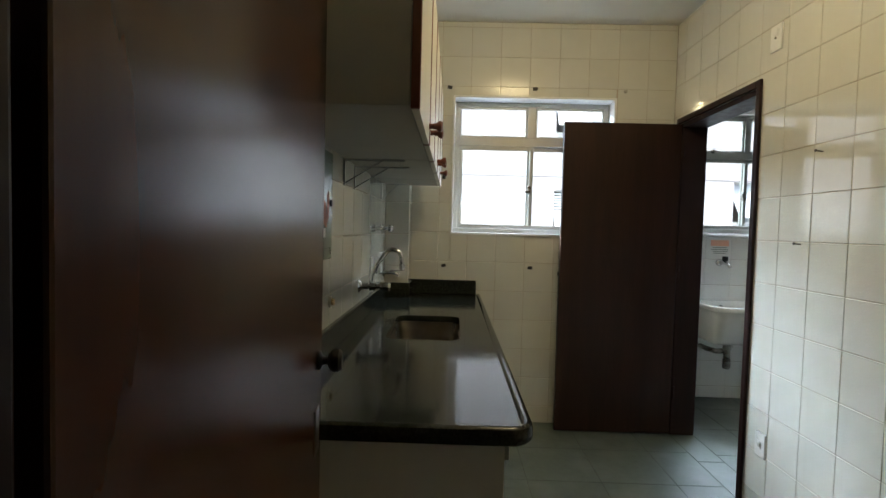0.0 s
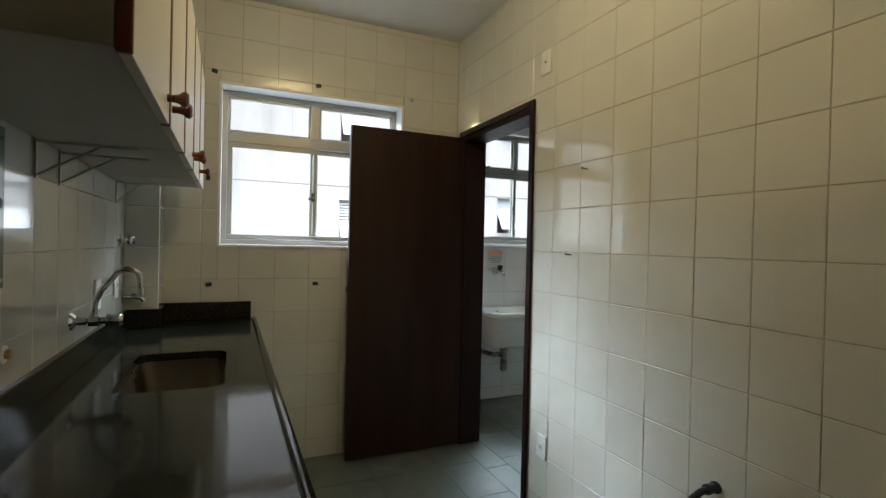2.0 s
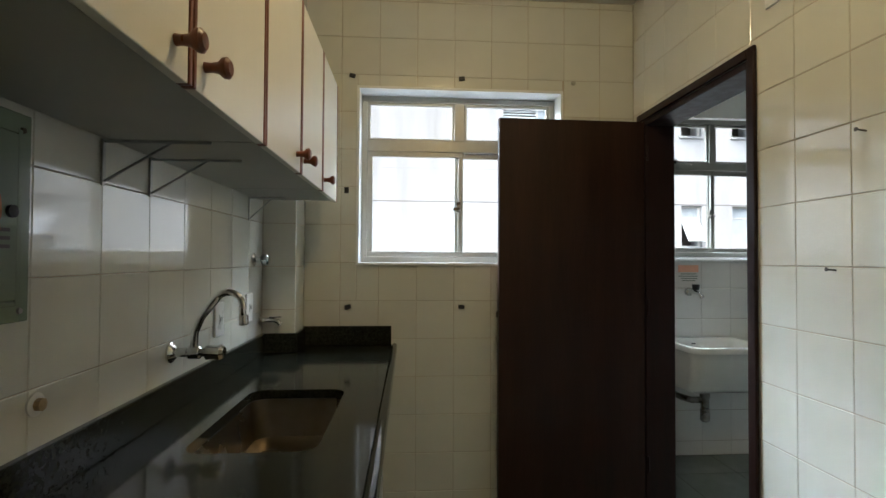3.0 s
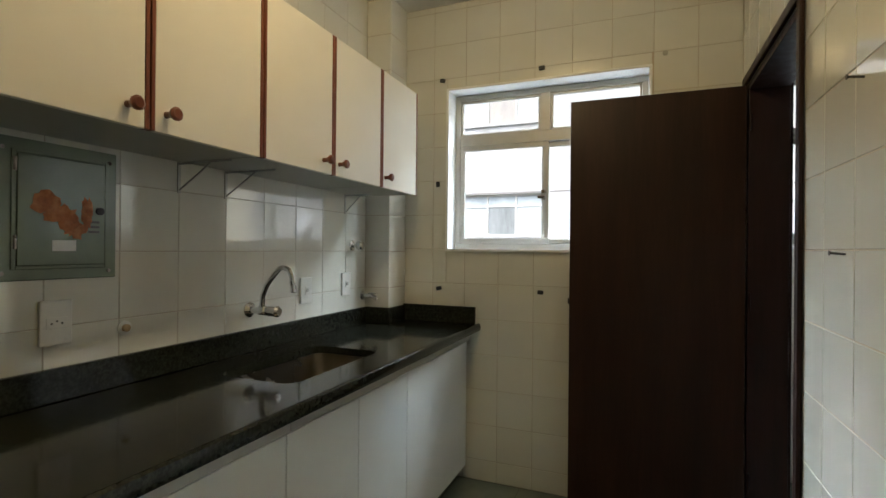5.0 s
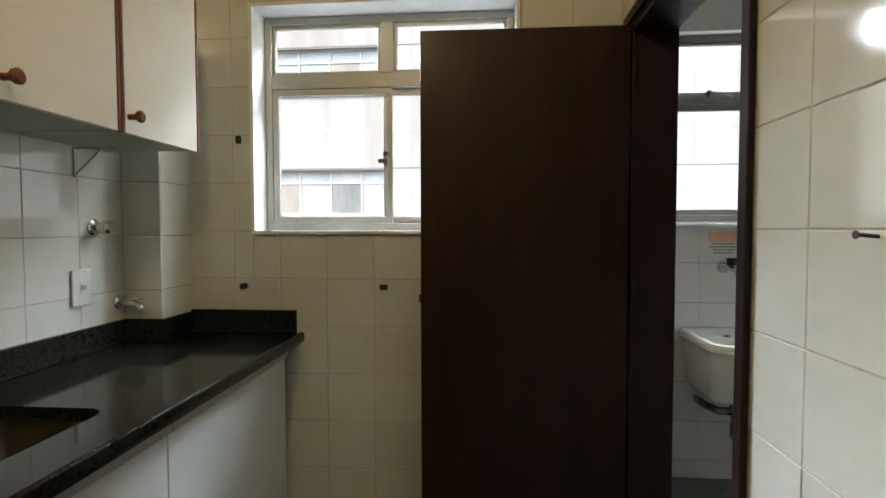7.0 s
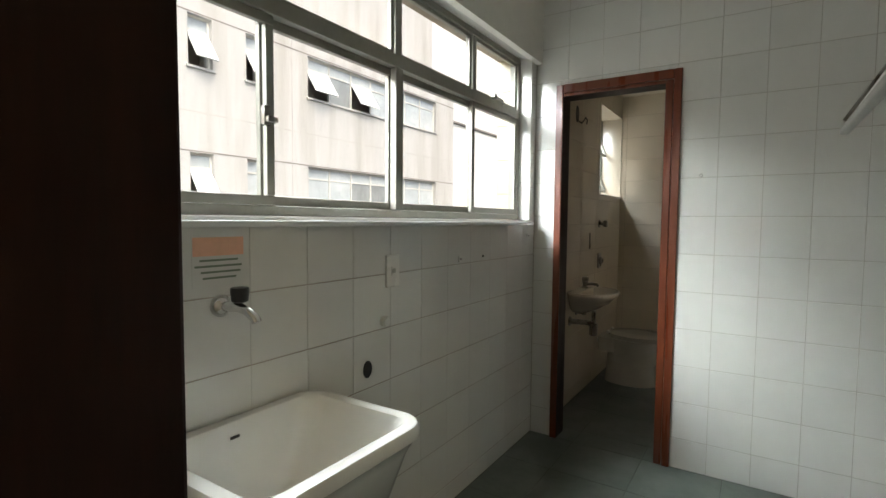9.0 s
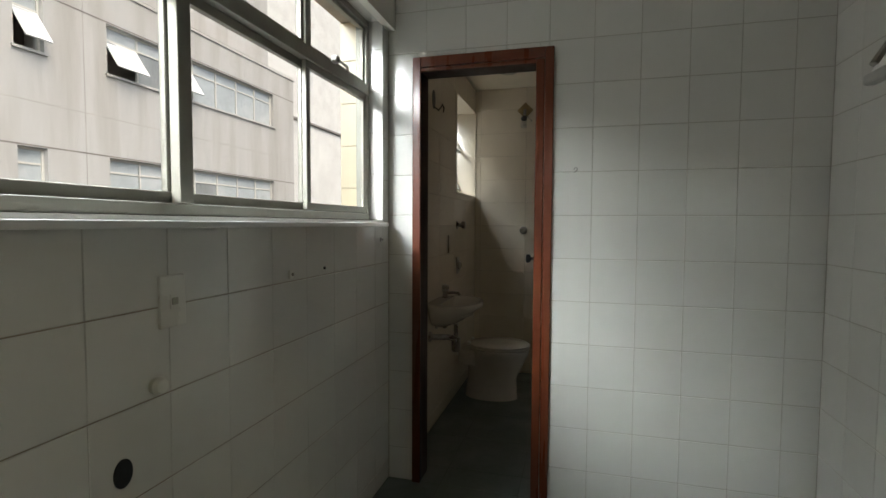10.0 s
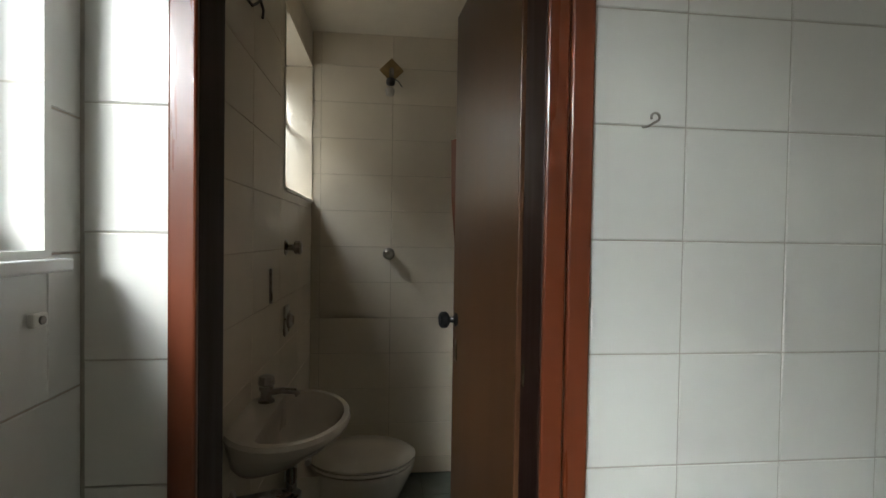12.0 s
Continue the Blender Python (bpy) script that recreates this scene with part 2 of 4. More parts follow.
def arc(centre, radius, a0, a1, u, v, n=10):
    c, u, v = Vector(centre), Vector(u), Vector(v)
    return [c + radius * (u * math.cos(radians(a0 + (a1 - a0) * i / n)) + v * math.sin(radians(a0 + (a1 - a0) * i / n))) for i in range(n + 1)]


def rounded(x0, y0, x1, y1, r, n=6):
    out = []
    for cx, cy, a in ((x1 - r, y1 - r, 0), (x0 + r, y1 - r, 90), (x0 + r, y0 + r, 180), (x1 - r, y0 + r, 270)):
        out += [(cx + r * math.cos(radians(a + 90 * i / n)), cy + r * math.sin(radians(a + 90 * i / n))) for i in range(n + 1)]
    return out


def loft(loops, close_first=False, close_last=False):
    """Skin between closed loops with the same number of points."""
    bm = bmesh.new()
    rings = [[bm.verts.new(p) for p in loop] for loop in loops]
    for a, b in zip(rings, rings[1:]):
        for i in range(len(a)):
            j = (i + 1) % len(a)
            bm.faces.new((a[i], a[j], b[j], b[i]))
    if close_first:
        bm.faces.new(rings[0])
    if close_last:
        bm.faces.new(rings[-1])
    return bm


def slab_with_holes(rect, holes, place, depth):
    """A wall slab from rect (u0, v0, u1, v1) with rectangular holes; place(u, v, w) gives the point."""
    us = sorted({rect[0], rect[2], *[h[0] for h in holes], *[h[2] for h in holes]})
    vs = sorted({rect[1], rect[3], *[h[1] for h in holes], *[h[3] for h in holes]})

    def solid(i, j):
        if not (0 <= i < len(us) - 1 and 0 <= j < len(vs) - 1):
            return False
        u, v = (us[i] + us[i + 1]) / 2, (vs[j] + vs[j + 1]) / 2
        return rect[0] < u < rect[2] and rect[1] < v < rect[3] and not any(h[0] < u < h[2] and h[1] < v < h[3] for h in holes)

    bm = bmesh.new()
    cache = {}

    def vert(i, j, w):
        if (i, j, w) not in cache:
            cache[i, j, w] = bm.verts.new(place(us[i], vs[j], w))
        return cache[i, j, w]

    for i in range(len(us) - 1):
        for j in range(len(vs) - 1):
            if not solid(i, j):
                continue
            for w in (0, depth):
                bm.faces.new([vert(i, j, w), vert(i + 1, j, w), vert(i + 1, j + 1, w), vert(i, j + 1, w)])
            for di, dj, a, b in ((-1, 0, (i, j), (i, j + 1)), (1, 0, (i + 1, j), (i + 1, j + 1)), (0, -1, (i, j), (i + 1, j)), (0, 1, (i, j + 1), (i + 1, j + 1))):
                if not solid(i + di, j + dj):
                    bm.faces.new([vert(*a, 0), vert(*b, 0), vert(*b, depth), vert(*a, depth)])
    return bm


tile_meshes = {}


def tile_mesh(w, h, material, thick=0.006, edge=0.0016):
    key = (round(w, 3), round(h, 3), material.name, thick)
    if key not in tile_meshes:
        bm = bmesh.new()
        w, h = key[0] / 2, key[1] / 2
        e = edge
        back = [bm.verts.new(p) for p in ((-w, -h, 0), (w, -h, 0), (w, h, 0), (-w, h, 0))]
        mid = [bm.verts.new((p.co.x, p.co.y, thick - e)) for p in back]
        top = [bm.verts.new((math.copysign(w - e, p.co.x), math.copysign(h - e, p.co.y), thick)) for p in back]
        for a, b in ((back, mid), (mid, top)):
            for i in range(4):
                bm.faces.new((a[i], a[(i + 1) % 4], b[(i + 1) % 4], b[i]))
        bm.faces.new(top)
        me = bpy.data.meshes.new("tile")
        bmesh.ops.recalc_face_normals(bm, faces=bm.faces)
        bm.to_mesh(me)
        bm.free()
        me.materials.append(material)
        tile_meshes[key] = me
    return tile_meshes[key]


def cut(rects, hole):
    out = []
    for a, b, c, d in rects:
        if hole[2] <= a or hole[0] >= c or hole[3] <= b or hole[1] >= d:
            out.append((a, b, c, d))
            continue
        if hole[0] > a:
            out.append((a, b, hole[0], d))
        if hole[2] < c:
            out.append((hole[2], b, c, d))
        u0, u1 = max(a, hole[0]), min(c, hole[2])
        if hole[1] > b:
            out.append((u0, b, u1, hole[1]))
        if hole[3] < d:
            out.append((u0, hole[3], u1, d))
    return out


def lay_tiles(parent, origin, u, v, rect, start, pitch, holes, material, gap=0.0024, upright_gap=None, wobble=0.0022, thick=0.006, name="tile"):
    """Tiles on the plane origin + a*u + b*v; grid lines run through start at the given pitch."""
    u, v = Vector(u), Vector(v)
    n = u.cross(v)
    turn = Matrix((u, v, n)).transposed().to_4x4()
    pu, pv = pitch
    u0 = start[0] - math.ceil((start[0] - rect[0]) / pu) * pu
    v0 = start[1] - math.ceil((start[1] - rect[1]) / pv) * pv
    a = u0
    while a < rect[2]:
        b = v0
        while b < rect[3]:
            cells = [(max(a, rect[0]), max(b, rect[1]), min(a + pu, rect[2]), min(b + pv, rect[3]))]
            for hole in holes:
                cells = cut(cells, hole)
            for c in cells:
                w, h = c[2] - c[0] - (gap if upright_gap is None else upright_gap), c[3] - c[1] - gap
                if w < 0.008 or h < 0.008:
                    continue
                ob = new(name, tile_mesh(w, h, material, thick))
                ob.parent = parent
                k = min(1.0, 0.2 / max(w, h))
                lean = Euler((random.gauss(0, wobble) * k, random.gauss(0, wobble) * k, 0)).to_matrix().to_4x4()
                ob.matrix_local = Matrix.Translation(Vector(origin) + u * (c[0] + c[2]) / 2 + v * (c[1] + c[3]) / 2) @ turn @ lean
            b += pv
        a += pu


# ---- the plan ----
KW, KN, KH = 1.919, -3.20, 2.74          # kitchen: width, near wall, ceiling
LX, LW, LN, BX = 2.078, 0.662, -1.28, 4.763  # laundry: left face, window wall, near wall, bathroom wall
BI, BB, BL, BR, BH = 4.883, 6.80, 0.62, -0.62, 2.54  # bathroom: door wall, back wall, window wall, other side, ceiling
OUT = 0.92                                # outer face of the window walls of laundry and bathroom
KWIN = (0.421, 1.301, 1.523, 2.244)
LWIN = (2.20, 1.345, 4.687, 2.345)
BWIN = (6.06, 1.575, 6.80, 2.345)
D1 = (-0.925, -0.105, 2.062)              # kitchen to laundry opening: y0, y1, top
D2 = (-0.098, 0.503, 2.113)               # laundry to bathroom opening
D3 = (0.237, 1.05, 2.09)                   # kitchen to hall opening: x0, x1, top

# floor and ceilings
floor = structure("floor", box((-0.7, -5.2, -0.14), (7.1, 0.95, -0.002)), floor_grout, "grey-green stone tile floor with thin dark joints", "floor")
structure("ceiling_1", box((-0.15, KN - 0.12, KH), (LX, 0.2, KH + 0.1)), ceiling_paint, "white painted kitchen ceiling", "ceiling")
structure("ceiling_2", box((LX, LN - 0.12, KH + 0.01), (BI, OUT, KH + 0.11)), ceiling_paint, "white painted laundry ceiling", "ceiling")
structure("ceiling_3", box((BI, BR - 0.1, BH), (BB + 0.1, OUT, BH + 0.1)), bath_ceiling_paint, "dim painted bathroom ceiling", "ceiling")
structure("ceiling_4", box((-0.7, -5.2, KH), (LX, KN - 0.125, KH + 0.1)), ceiling_paint, "white hall ceiling", "ceiling")

# kitchen walls
wall_north = structure("wall_north", slab_with_holes((-0.15, 0, LX, KH), [KWIN], lambda u, v, w: (u, 0.002 + w, v), 0.198), grout_cream,
                       "cream tiled kitchen wall with a window", "wall")
wall_west = structure("wall_west", box((-0.152, KN, 0), (-0.002, 0.002, KH)), grout_cream, "cream tiled kitchen wall above the worktop", "wall")
wall_east = structure("wall_east", slab_with_holes((-3.2, 0, OUT, KH), [(D1[0], -0.02, D1[1], D1[2])], lambda u, v, w: (KW + 0.002 + w, u, v), LX - KW - 0.004),
                      grout_cream, "cream tiled wall between kitchen and laundry", "wall")
wall_south = structure("wall_south", slab_with_holes((-0.15, 0, LX, KH), [(D3[0], -0.02, D3[1], D3[2])], lambda u, v, w: (u, KN - w, v), 0.12), plaster,
                       "plain wall round the kitchen entrance", "wall")
pillar = structure("pillar", box((-0.003, -0.202, 0.0), (0.153, 0.001, KH)), grout_cream, "tiled corner pillar beside the kitchen window", "pillar")

# hall behind the entrance
structure("wall_hall_west", box((-0.75, -5.2, 0), (-0.65, KN - 0.12, KH)), plaster, "plain hall wall", "wall")
structure("wall_hall_south", box((-0.65, -5.25, 0), (KW, -5.15, KH)), plaster, "plain hall wall", "wall")
structure("wall_hall_east", box((KW, -5.2, 0), (LX, KN - 0.125, KH)), plaster, "plain hall wall", "wall")
structure("wall_hall_north", box((-0.65, KN - 0.12, 0), (-0.155, KN, KH)), plaster, "plain hall wall", "wall")

# laundry walls
wall_laundry_north = structure("wall_laundry_north", slab_with_holes((LX, 0, BI, KH), [LWIN], lambda u, v, w: (u, LW + 0.002 + w, v), 0.885 - LW - 0.002),
                               grout_stained, "white tiled laundry wall below a wide window", "wall")
wall_laundry_east = structure("wall_laundry_east", slab_with_holes((LN - 0.1, 0, LW + 0.0015, KH), [(D2[0], -0.02, D2[1], D2[2])], lambda u, v, w: (BX + 0.002 + w, u, v), BI - BX - 0.004),
                              grout_white, "white tiled wall round the bathroom door", "wall")
wall_laundry_south = structure("wall_laundry_south", box((LX, LN - 0.11, 0), (BX, LN - 0.002, KH)), grout_white, "white tiled laundry side wall", "wall")

# bathroom walls
wall_bath_north = structure("wall_bath_north", slab_with_holes((BI, 0, BB + 0.1, KH), [BWIN], lambda u, v, w: (u, BL + 0.002 + w, v), OUT - BL - 0.002),
                            grout_cream, "tiled bathroom wall with a small window", "wall")
wall_bath_east = structure("wall_bath_east", box((BB + 0.002, BR, 0), (BB + 0.12, BL + 0.001, KH)), grout_cream, "tiled back wall of the bathroom", "wall")
wall_bath_south = structure("wall_bath_south", box((BI, BR - 0.1, 0), (BB + 0.1, BR, KH)), tile_bath, "tiled bathroom side wall", "wall")

# white linings of the window reveals
def reveal(name, win, y0, y1, material, label):
    t = 0.012
    bm = bmesh.new()
    x0, z0, x1, z1 = win
    for a, b in (((x0 - 0.002, y0, z0 - 0.002), (x0 + t, y1, z1 + 0.002)), ((x1 - t, y0, z0 - 0.002), (x1 + 0.002, y1, z1 + 0.002)),
                 ((x0 + t, y0, z1 - t), (x1 - t, y1, z1 + 0.002)), ((x0 + t, y0 - 0.006, z0 - 0.002), (x1 - t, y1, z0 + t))):
        add_box(bm, a, b)
    return structure(name, bm, material, label, "trim")


reveal("trim_kitchen_window", KWIN, -0.008, 0.205, frame_white, "white lining of the kitchen window opening")
reveal("trim_laundry_window", LWIN, LW - 0.004, 0.77, tile_white, "white lining of the laundry window opening")
reveal("trim_bathroom_window", BWIN, BL - 0.003, OUT, tile_bath, "pale lining of the bathroom window opening")


structure("trim_laundry_sill", box((LX + 0.001, LW - 0.028, 1.327), (4.70, 0.727, 1.3455), 0.003), frame_white, "white painted sill below the laundry window", "trim")
structure("trim_laundry_lintel", box((LX + 0.001, LW - 0.04, 2.312), (BX - 0.001, LW + 0.001, KH + 0.009), 0.002), plaster, "smooth painted lintel above the laundry window", "trim")
jamb_joints = bmesh.new()
for k in range(4):
    add_box(jamb_joints, (LWIN[2] - 0.0128, LW - 0.002, 1.3835 + 0.2025 * (k + 1)), (LWIN[2] - 0.0115, 0.727, 1.3865 + 0.2025 * (k + 1)))
structure("trim_jamb_joints", jamb_joints, grout_white, "thin joints between the white tiles of the window jamb", "trim")


# ---- windows ----
def bar(bm, x0, x1, z0, z1, y0, y1, bevel=0.003):
    return add_box(bm, (x0, y0, z0), (x1, y1, z1), bevel)


def pane(x0, x1, z0, z1, y, parent):
    ob = part("pane", box((x0, y - 0.002, z0), (x1, y + 0.002, z1)), glass, parent, "clear glass")
    ob.visible_shadow = False
    return ob


def ring(x0, x1, z0, z1, y0, y1, w):
    bm = bmesh.new()
    bar(bm, x0, x1, z1 - w, z1, y0, y1)
    bar(bm, x0, x1, z0, z0 + w, y0, y1)
    bar(bm, x0, x0 + w, z0 + w, z1 - w, y0, y1)
    bar(bm, x1 - w, x1, z0 + w, z1 - w, y0, y1)
    return bm


def latch(at, parent, flip=1):
    x, y, z = at
    bm = box((x - 0.012, y - 0.02, z - 0.03), (x + 0.012, y, z + 0.03), 0.004)
    add_box(bm, (x - 0.03 * flip, y - 0.034, z - 0.02), (x + 0.008 * flip, y - 0.018, z - 0.003), 0.003)
    return part("latch", bm, old_chrome, parent, "small worn metal latch")


x0, z0, x1, z1 = KWIN
x0, x1, z0, z1 = x0 + 0.014, x1 - 0.014, z0 + 0.014, z1 - 0.014
mid, tran = 0.972, 1.956
win1 = tagged(new("window_1"), "aluminium kitchen window with sliding sashes and top lights", "window", kind="structure")
win1.location = (0.97, 0.12, z0)
part("window_frame", ring(x0, x1, z0, z1, 0.11, 0.16, 0.03), aluminium, win1)
part("transom", bar(bmesh.new(), x0 + 0.03, x1 - 0.03, tran - 0.03, tran + 0.03, 0.108, 0.155), aluminium, win1)
part("mullion", bar(bmesh.new(), mid - 0.028, mid + 0.028, tran + 0.03, z1 - 0.03, 0.11, 0.15), aluminium, win1)
for a, b, y in ((x0 + 0.031, mid + 0.022, 0.112), (mid - 0.022, x1 - 0.031, 0.137)):
    sash = part("sash", ring(a, b, z0 + 0.031, tran - 0.031, y, y + 0.02, 0.028), aluminium, win1)
    pane(a + 0.025, b - 0.025, z0 + 0.056, tran - 0.056, y + 0.01, win1)
for a, b in ((x0 + 0.031, mid - 0.029), (mid + 0.029, x1 - 0.031)):
    part("top_light", ring(a, b, tran + 0.031, z1 - 0.031, 0.12, 0.14, 0.014), aluminium, win1)
    pane(a + 0.012, b - 0.012, tran + 0.043, z1 - 0.048, 0.13, win1)
latch((mid - 0.005, 0.112, 1.62), win1)

x0, z0, x1, z1 = LWIN
x0, x1, z0, z1 = x0 + 0.014, x1 - 0.014, z0 + 0.014, z1 - 0.014
win2 = tagged(new("window_2"), "wide aluminium laundry window with sliding sashes and tilting top lights", "window", kind="structure")
win2.location = ((x0 + x1) / 2, 0.74, z0)
tran = 1.995
stops = (x0, 2.838, 3.470, 4.105, x1)
part("window_frame", ring(x0, x1, z0, z1, 0.728, 0.785, 0.032), aluminium_backlit, win2)
part("transom", bar(bmesh.new(), x0 + 0.032, x1 - 0.032, tran - 0.026, tran + 0.026, 0.725, 0.78), aluminium_backlit, win2)
for s in stops[1:4]:
    part("mullion", bar(bmesh.new(), s - 0.02, s + 0.02, tran + 0.026, z1 - 0.032, 0.73, 0.775), aluminium_backlit, win2)
part("mullion", bar(bmesh.new(), stops[2] - 0.024, stops[2] + 0.024, z0 + 0.032, tran - 0.026, 0.722, 0.753), aluminium_backlit, win2)
for i in range(4):
    a, b = stops[i], stops[i + 1]
    y = 0.731 if i in (0, 3) else 0.755
    lo = a + (0.033 if i == 0 else 0.003 if i == 2 else -0.018)
    hi = b - (0.033 if i == 3 else 0.003 if i == 1 else -0.018)
    part("sash", ring(lo, hi, z0 + 0.033, tran - 0.027, y, y + 0.02, 0.03), aluminium_backlit, win2)
    pane(lo + 0.026, hi - 0.026, z0 + 0.06, tran - 0.054, y + 0.01, win2)
    lo, hi = a + (0.033 if i == 0 else 0.021), b - (0.033 if i == 3 else 0.021)
    part("top_light", ring(lo, hi, tran + 0.027, z1 - 0.033, 0.74, 0.76, 0.016), aluminium_backlit, win2)
    pane(lo + 0.014, hi - 0.014, tran + 0.041, z1 - 0.047, 0.75, win2)
latch((2.815, 0.731, 1.66), win2, -1)
for s in (stops[0] + 0.34, stops[3] + 0.18):
    handle = lathe([(0.006, 0), (0.016, 0.01), (0.016, 0.03), (0.006, 0.036)], (s, 0.728, tran + 0.03), (0, -1, 0), 12)
    add_tube(handle, [(s, 0.70, tran + 0.03), (s + 0.09, 0.70, tran + 0.026), (s + 0.12, 0.712, tran + 0.012)], 0.006, 8)
    part("stay_handle", handle, old_chrome, win2, "dark metal top-light handle", True)

x0, z0, x1, z1 = BWIN
x0, x1, z0, z1 = x0 + 0.014, x1 - 0.014, z0 + 0.014, z1 - 0.014
win3 = tagged(new("window_3"), "small tilting bathroom window standing half open", "window", kind="structure")
win3.location = ((x0 + x1) / 2, 0.84, z0)
part("window_frame", ring(x0, x1, z0, z1, 0.80, 0.84, 0.028), aluminium_backlit, win3)
for k in range(2):
    h = (z1 - z0 - 0.056) / 2
    c = z0 + 0.028 + h * (k + 0.5)
    m = Matrix.Translation(((x0 + x1) / 2, 0.82, c)) @ pose(0, 0, 0, -24)
    w = (x1 - x0) / 2 - 0.031
    sash = part("sash", moved(ring(-w, w, -h / 2 + 0.004, h / 2 - 0.004, -0.01, 0.01, 0.018), m), aluminium_backlit, win3)
    p = part("pane", moved(box((-w + 0.016, -0.002, -h / 2 + 0.02), (w - 0.016, 0.002, h / 2 - 0.02)), m), glass, win3, "clear glass")
    p.visible_shadow = False


# ---- doors ----
def trim_frame(parent, axis, at, lo, hi, top, width, proud, material):
    """Architrave of three boards on the plane axis = at, facing the side of proud's sign."""
    def b(a0, a1, c0, c1):
        if axis == "x":
            return box((at, a0, c0), (at + proud, a1, c1), 0.004)
        return box((a0, at, c0), (a1, at + proud, c1), 0.004)
    part("architrave", b(lo - width, lo, 0, top + width), material, parent)
    part("architrave", b(hi, hi + width, 0, top + width), material, parent)
    part("architrave", b(lo, hi, top, top + width), material, parent)


door1 = tagged(new("door_1"), "dark varnished wooden door standing open against the kitchen window wall", "door", kind="structure")
door1.location = (KW, D1[1], 0)
y0, y1, top = D1
for a, b in (((KW + 0.001, y0 - 0.002, 0), (LX - 0.001, y0 + 0.028, top)), ((KW + 0.001, y1 - 0.028, 0), (LX - 0.001, y1 + 0.002, top)),
             ((KW + 0.001, y0 + 0.028, top - 0.028), (LX - 0.001, y1 - 0.028, top + 0.002))):
    part("jamb", box(a, b, 0.003), wood_jamb, door1)
trim_frame(door1, "x", KW - 0.002, y0, y1, top, 0.036, -0.014, wood_jamb)
trim_frame(door1, "x", LX + 0.002, y0, y1, top, 0.036, 0.014, wood_jamb)
leaf = Matrix.Translation((1.912, -0.122, 0)) @ pose(0, 0, 0, 0, 0, 1.0)
part("leaf", moved(box((-0.765, -0.018, 0.012), (0, 0.018, 2.052), 0.003), leaf), wood_dark, door1)
for z in (0.25, 1.05, 1.85):
    part("hinge", lathe([(0.006, 0), (0.006, 0.08)], (1.925, -0.146, z), (0, 0, 1), 10), wood_jamb, door1, "small metal hinge", True)


def knob(at, out, parent, scale=1.0):
    s = scale
    bm = lathe([(0.024 * s, 0), (0.026 * s, 0.004), (0.011 * s, 0.01), (0.010 * s, 0.026 * s), (0.022 * s, 0.031 * s), (0.030 * s, 0.040 * s), (0.030 * s, 0.056 * s), (0.022 * s, 0.064 * s)], at, out, 18)
    return part("door_handle", bm, black_plastic, parent, "dark round door knob", True)


part("latch_bolt", moved(box((-0.774, -0.008, 1.04), (-0.764, 0.008, 1.07), 0.002), leaf), ink, door1, "dark latch bolt")
part("lock_plate", moved(box((-0.73, 0.0181, 0.92), (-0.70, 0.0205, 1.1), 0.001), leaf), old_chrome, door1, "tarnished lock plate")

door2 = tagged(new("door_2"), "reddish varnished bathroom door frame with its dark door standing open inward", "door", kind="structure")
door2.location = (BX, D2[0], 0)
y0, y1, top = D2
# Near-black jambs carry the shade inside the red frame in their colour.
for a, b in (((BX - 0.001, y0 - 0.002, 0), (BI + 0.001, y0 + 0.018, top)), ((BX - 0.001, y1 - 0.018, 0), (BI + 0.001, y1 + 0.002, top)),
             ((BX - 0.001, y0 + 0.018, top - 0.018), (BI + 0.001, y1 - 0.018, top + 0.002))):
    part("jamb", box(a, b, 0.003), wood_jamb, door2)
for a, b in (((BX - 0.018, -0.163, 0), (BX - 0.002, -0.122, 2.166)), ((BX - 0.013, -0.120, 0), (BX - 0.0015, -0.081, 2.114)),
             ((BX - 0.018, 0.484, 0), (BX - 0.002, 0.527, 2.166)), ((BX - 0.018, -0.122, 2.116), (BX - 0.002, 0.484, 2.166)),
             ((BX - 0.013, -0.081, 2.096), (BX - 0.0015, 0.484, 2.1145))):
    part("architrave", box(a, b, 0.004), wood_red, door2)
trim_frame(door2, "x", BI + 0.002, y0, y1, top, 0.05, 0.014, wood_red)
leaf = Matrix.Translation((BI + 0.02, -0.092, 0)) @ pose(0, 0, 0, 0, 0, 4.6)
part("leaf", moved(box((0, -0.017, 0.012), (0.60, 0.017, 2.085), 0.003), leaf), wood_bath, door2, "brown varnished door leaf")
for side in (1, -1):
    at = leaf @ Vector((0.548, 0.017 * side, 1.13))
    knob(at, leaf.to_3x3() @ Vector((0, side, 0)), door2, 0.85)
part("lock_plate", moved(box((0.535, 0.0171, 1.0), (0.565, 0.0195, 1.07), 0.001), leaf), old_chrome, door2, "tarnished lock plate")
veneer = bmesh.new()
vs = [veneer.verts.new(p) for p in ((0.585, 0.010, 1.70), (0.63, 0.024, 1.70), (0.625, 0.020, 1.50), (0.597, 0.010, 1.32))]
veneer.faces.new(vs)
ext = bmesh.ops.extrude_face_region(veneer, geom=veneer.faces[:])
bmesh.ops.translate(veneer, vec=(0, 0.003, 0), verts=[v for v in ext["geom"] if isinstance(v, bmesh.types.BMVert)])
part("loose_veneer", moved(veneer, leaf), wood_red, door2, "peeling strip of veneer")
part("strike_plate", box((BX + 0.085, D2[0] + 0.0181, 1.10), (BX + 0.10, D2[0] + 0.020, 1.14)), chrome, door2, "bright steel strike plate")

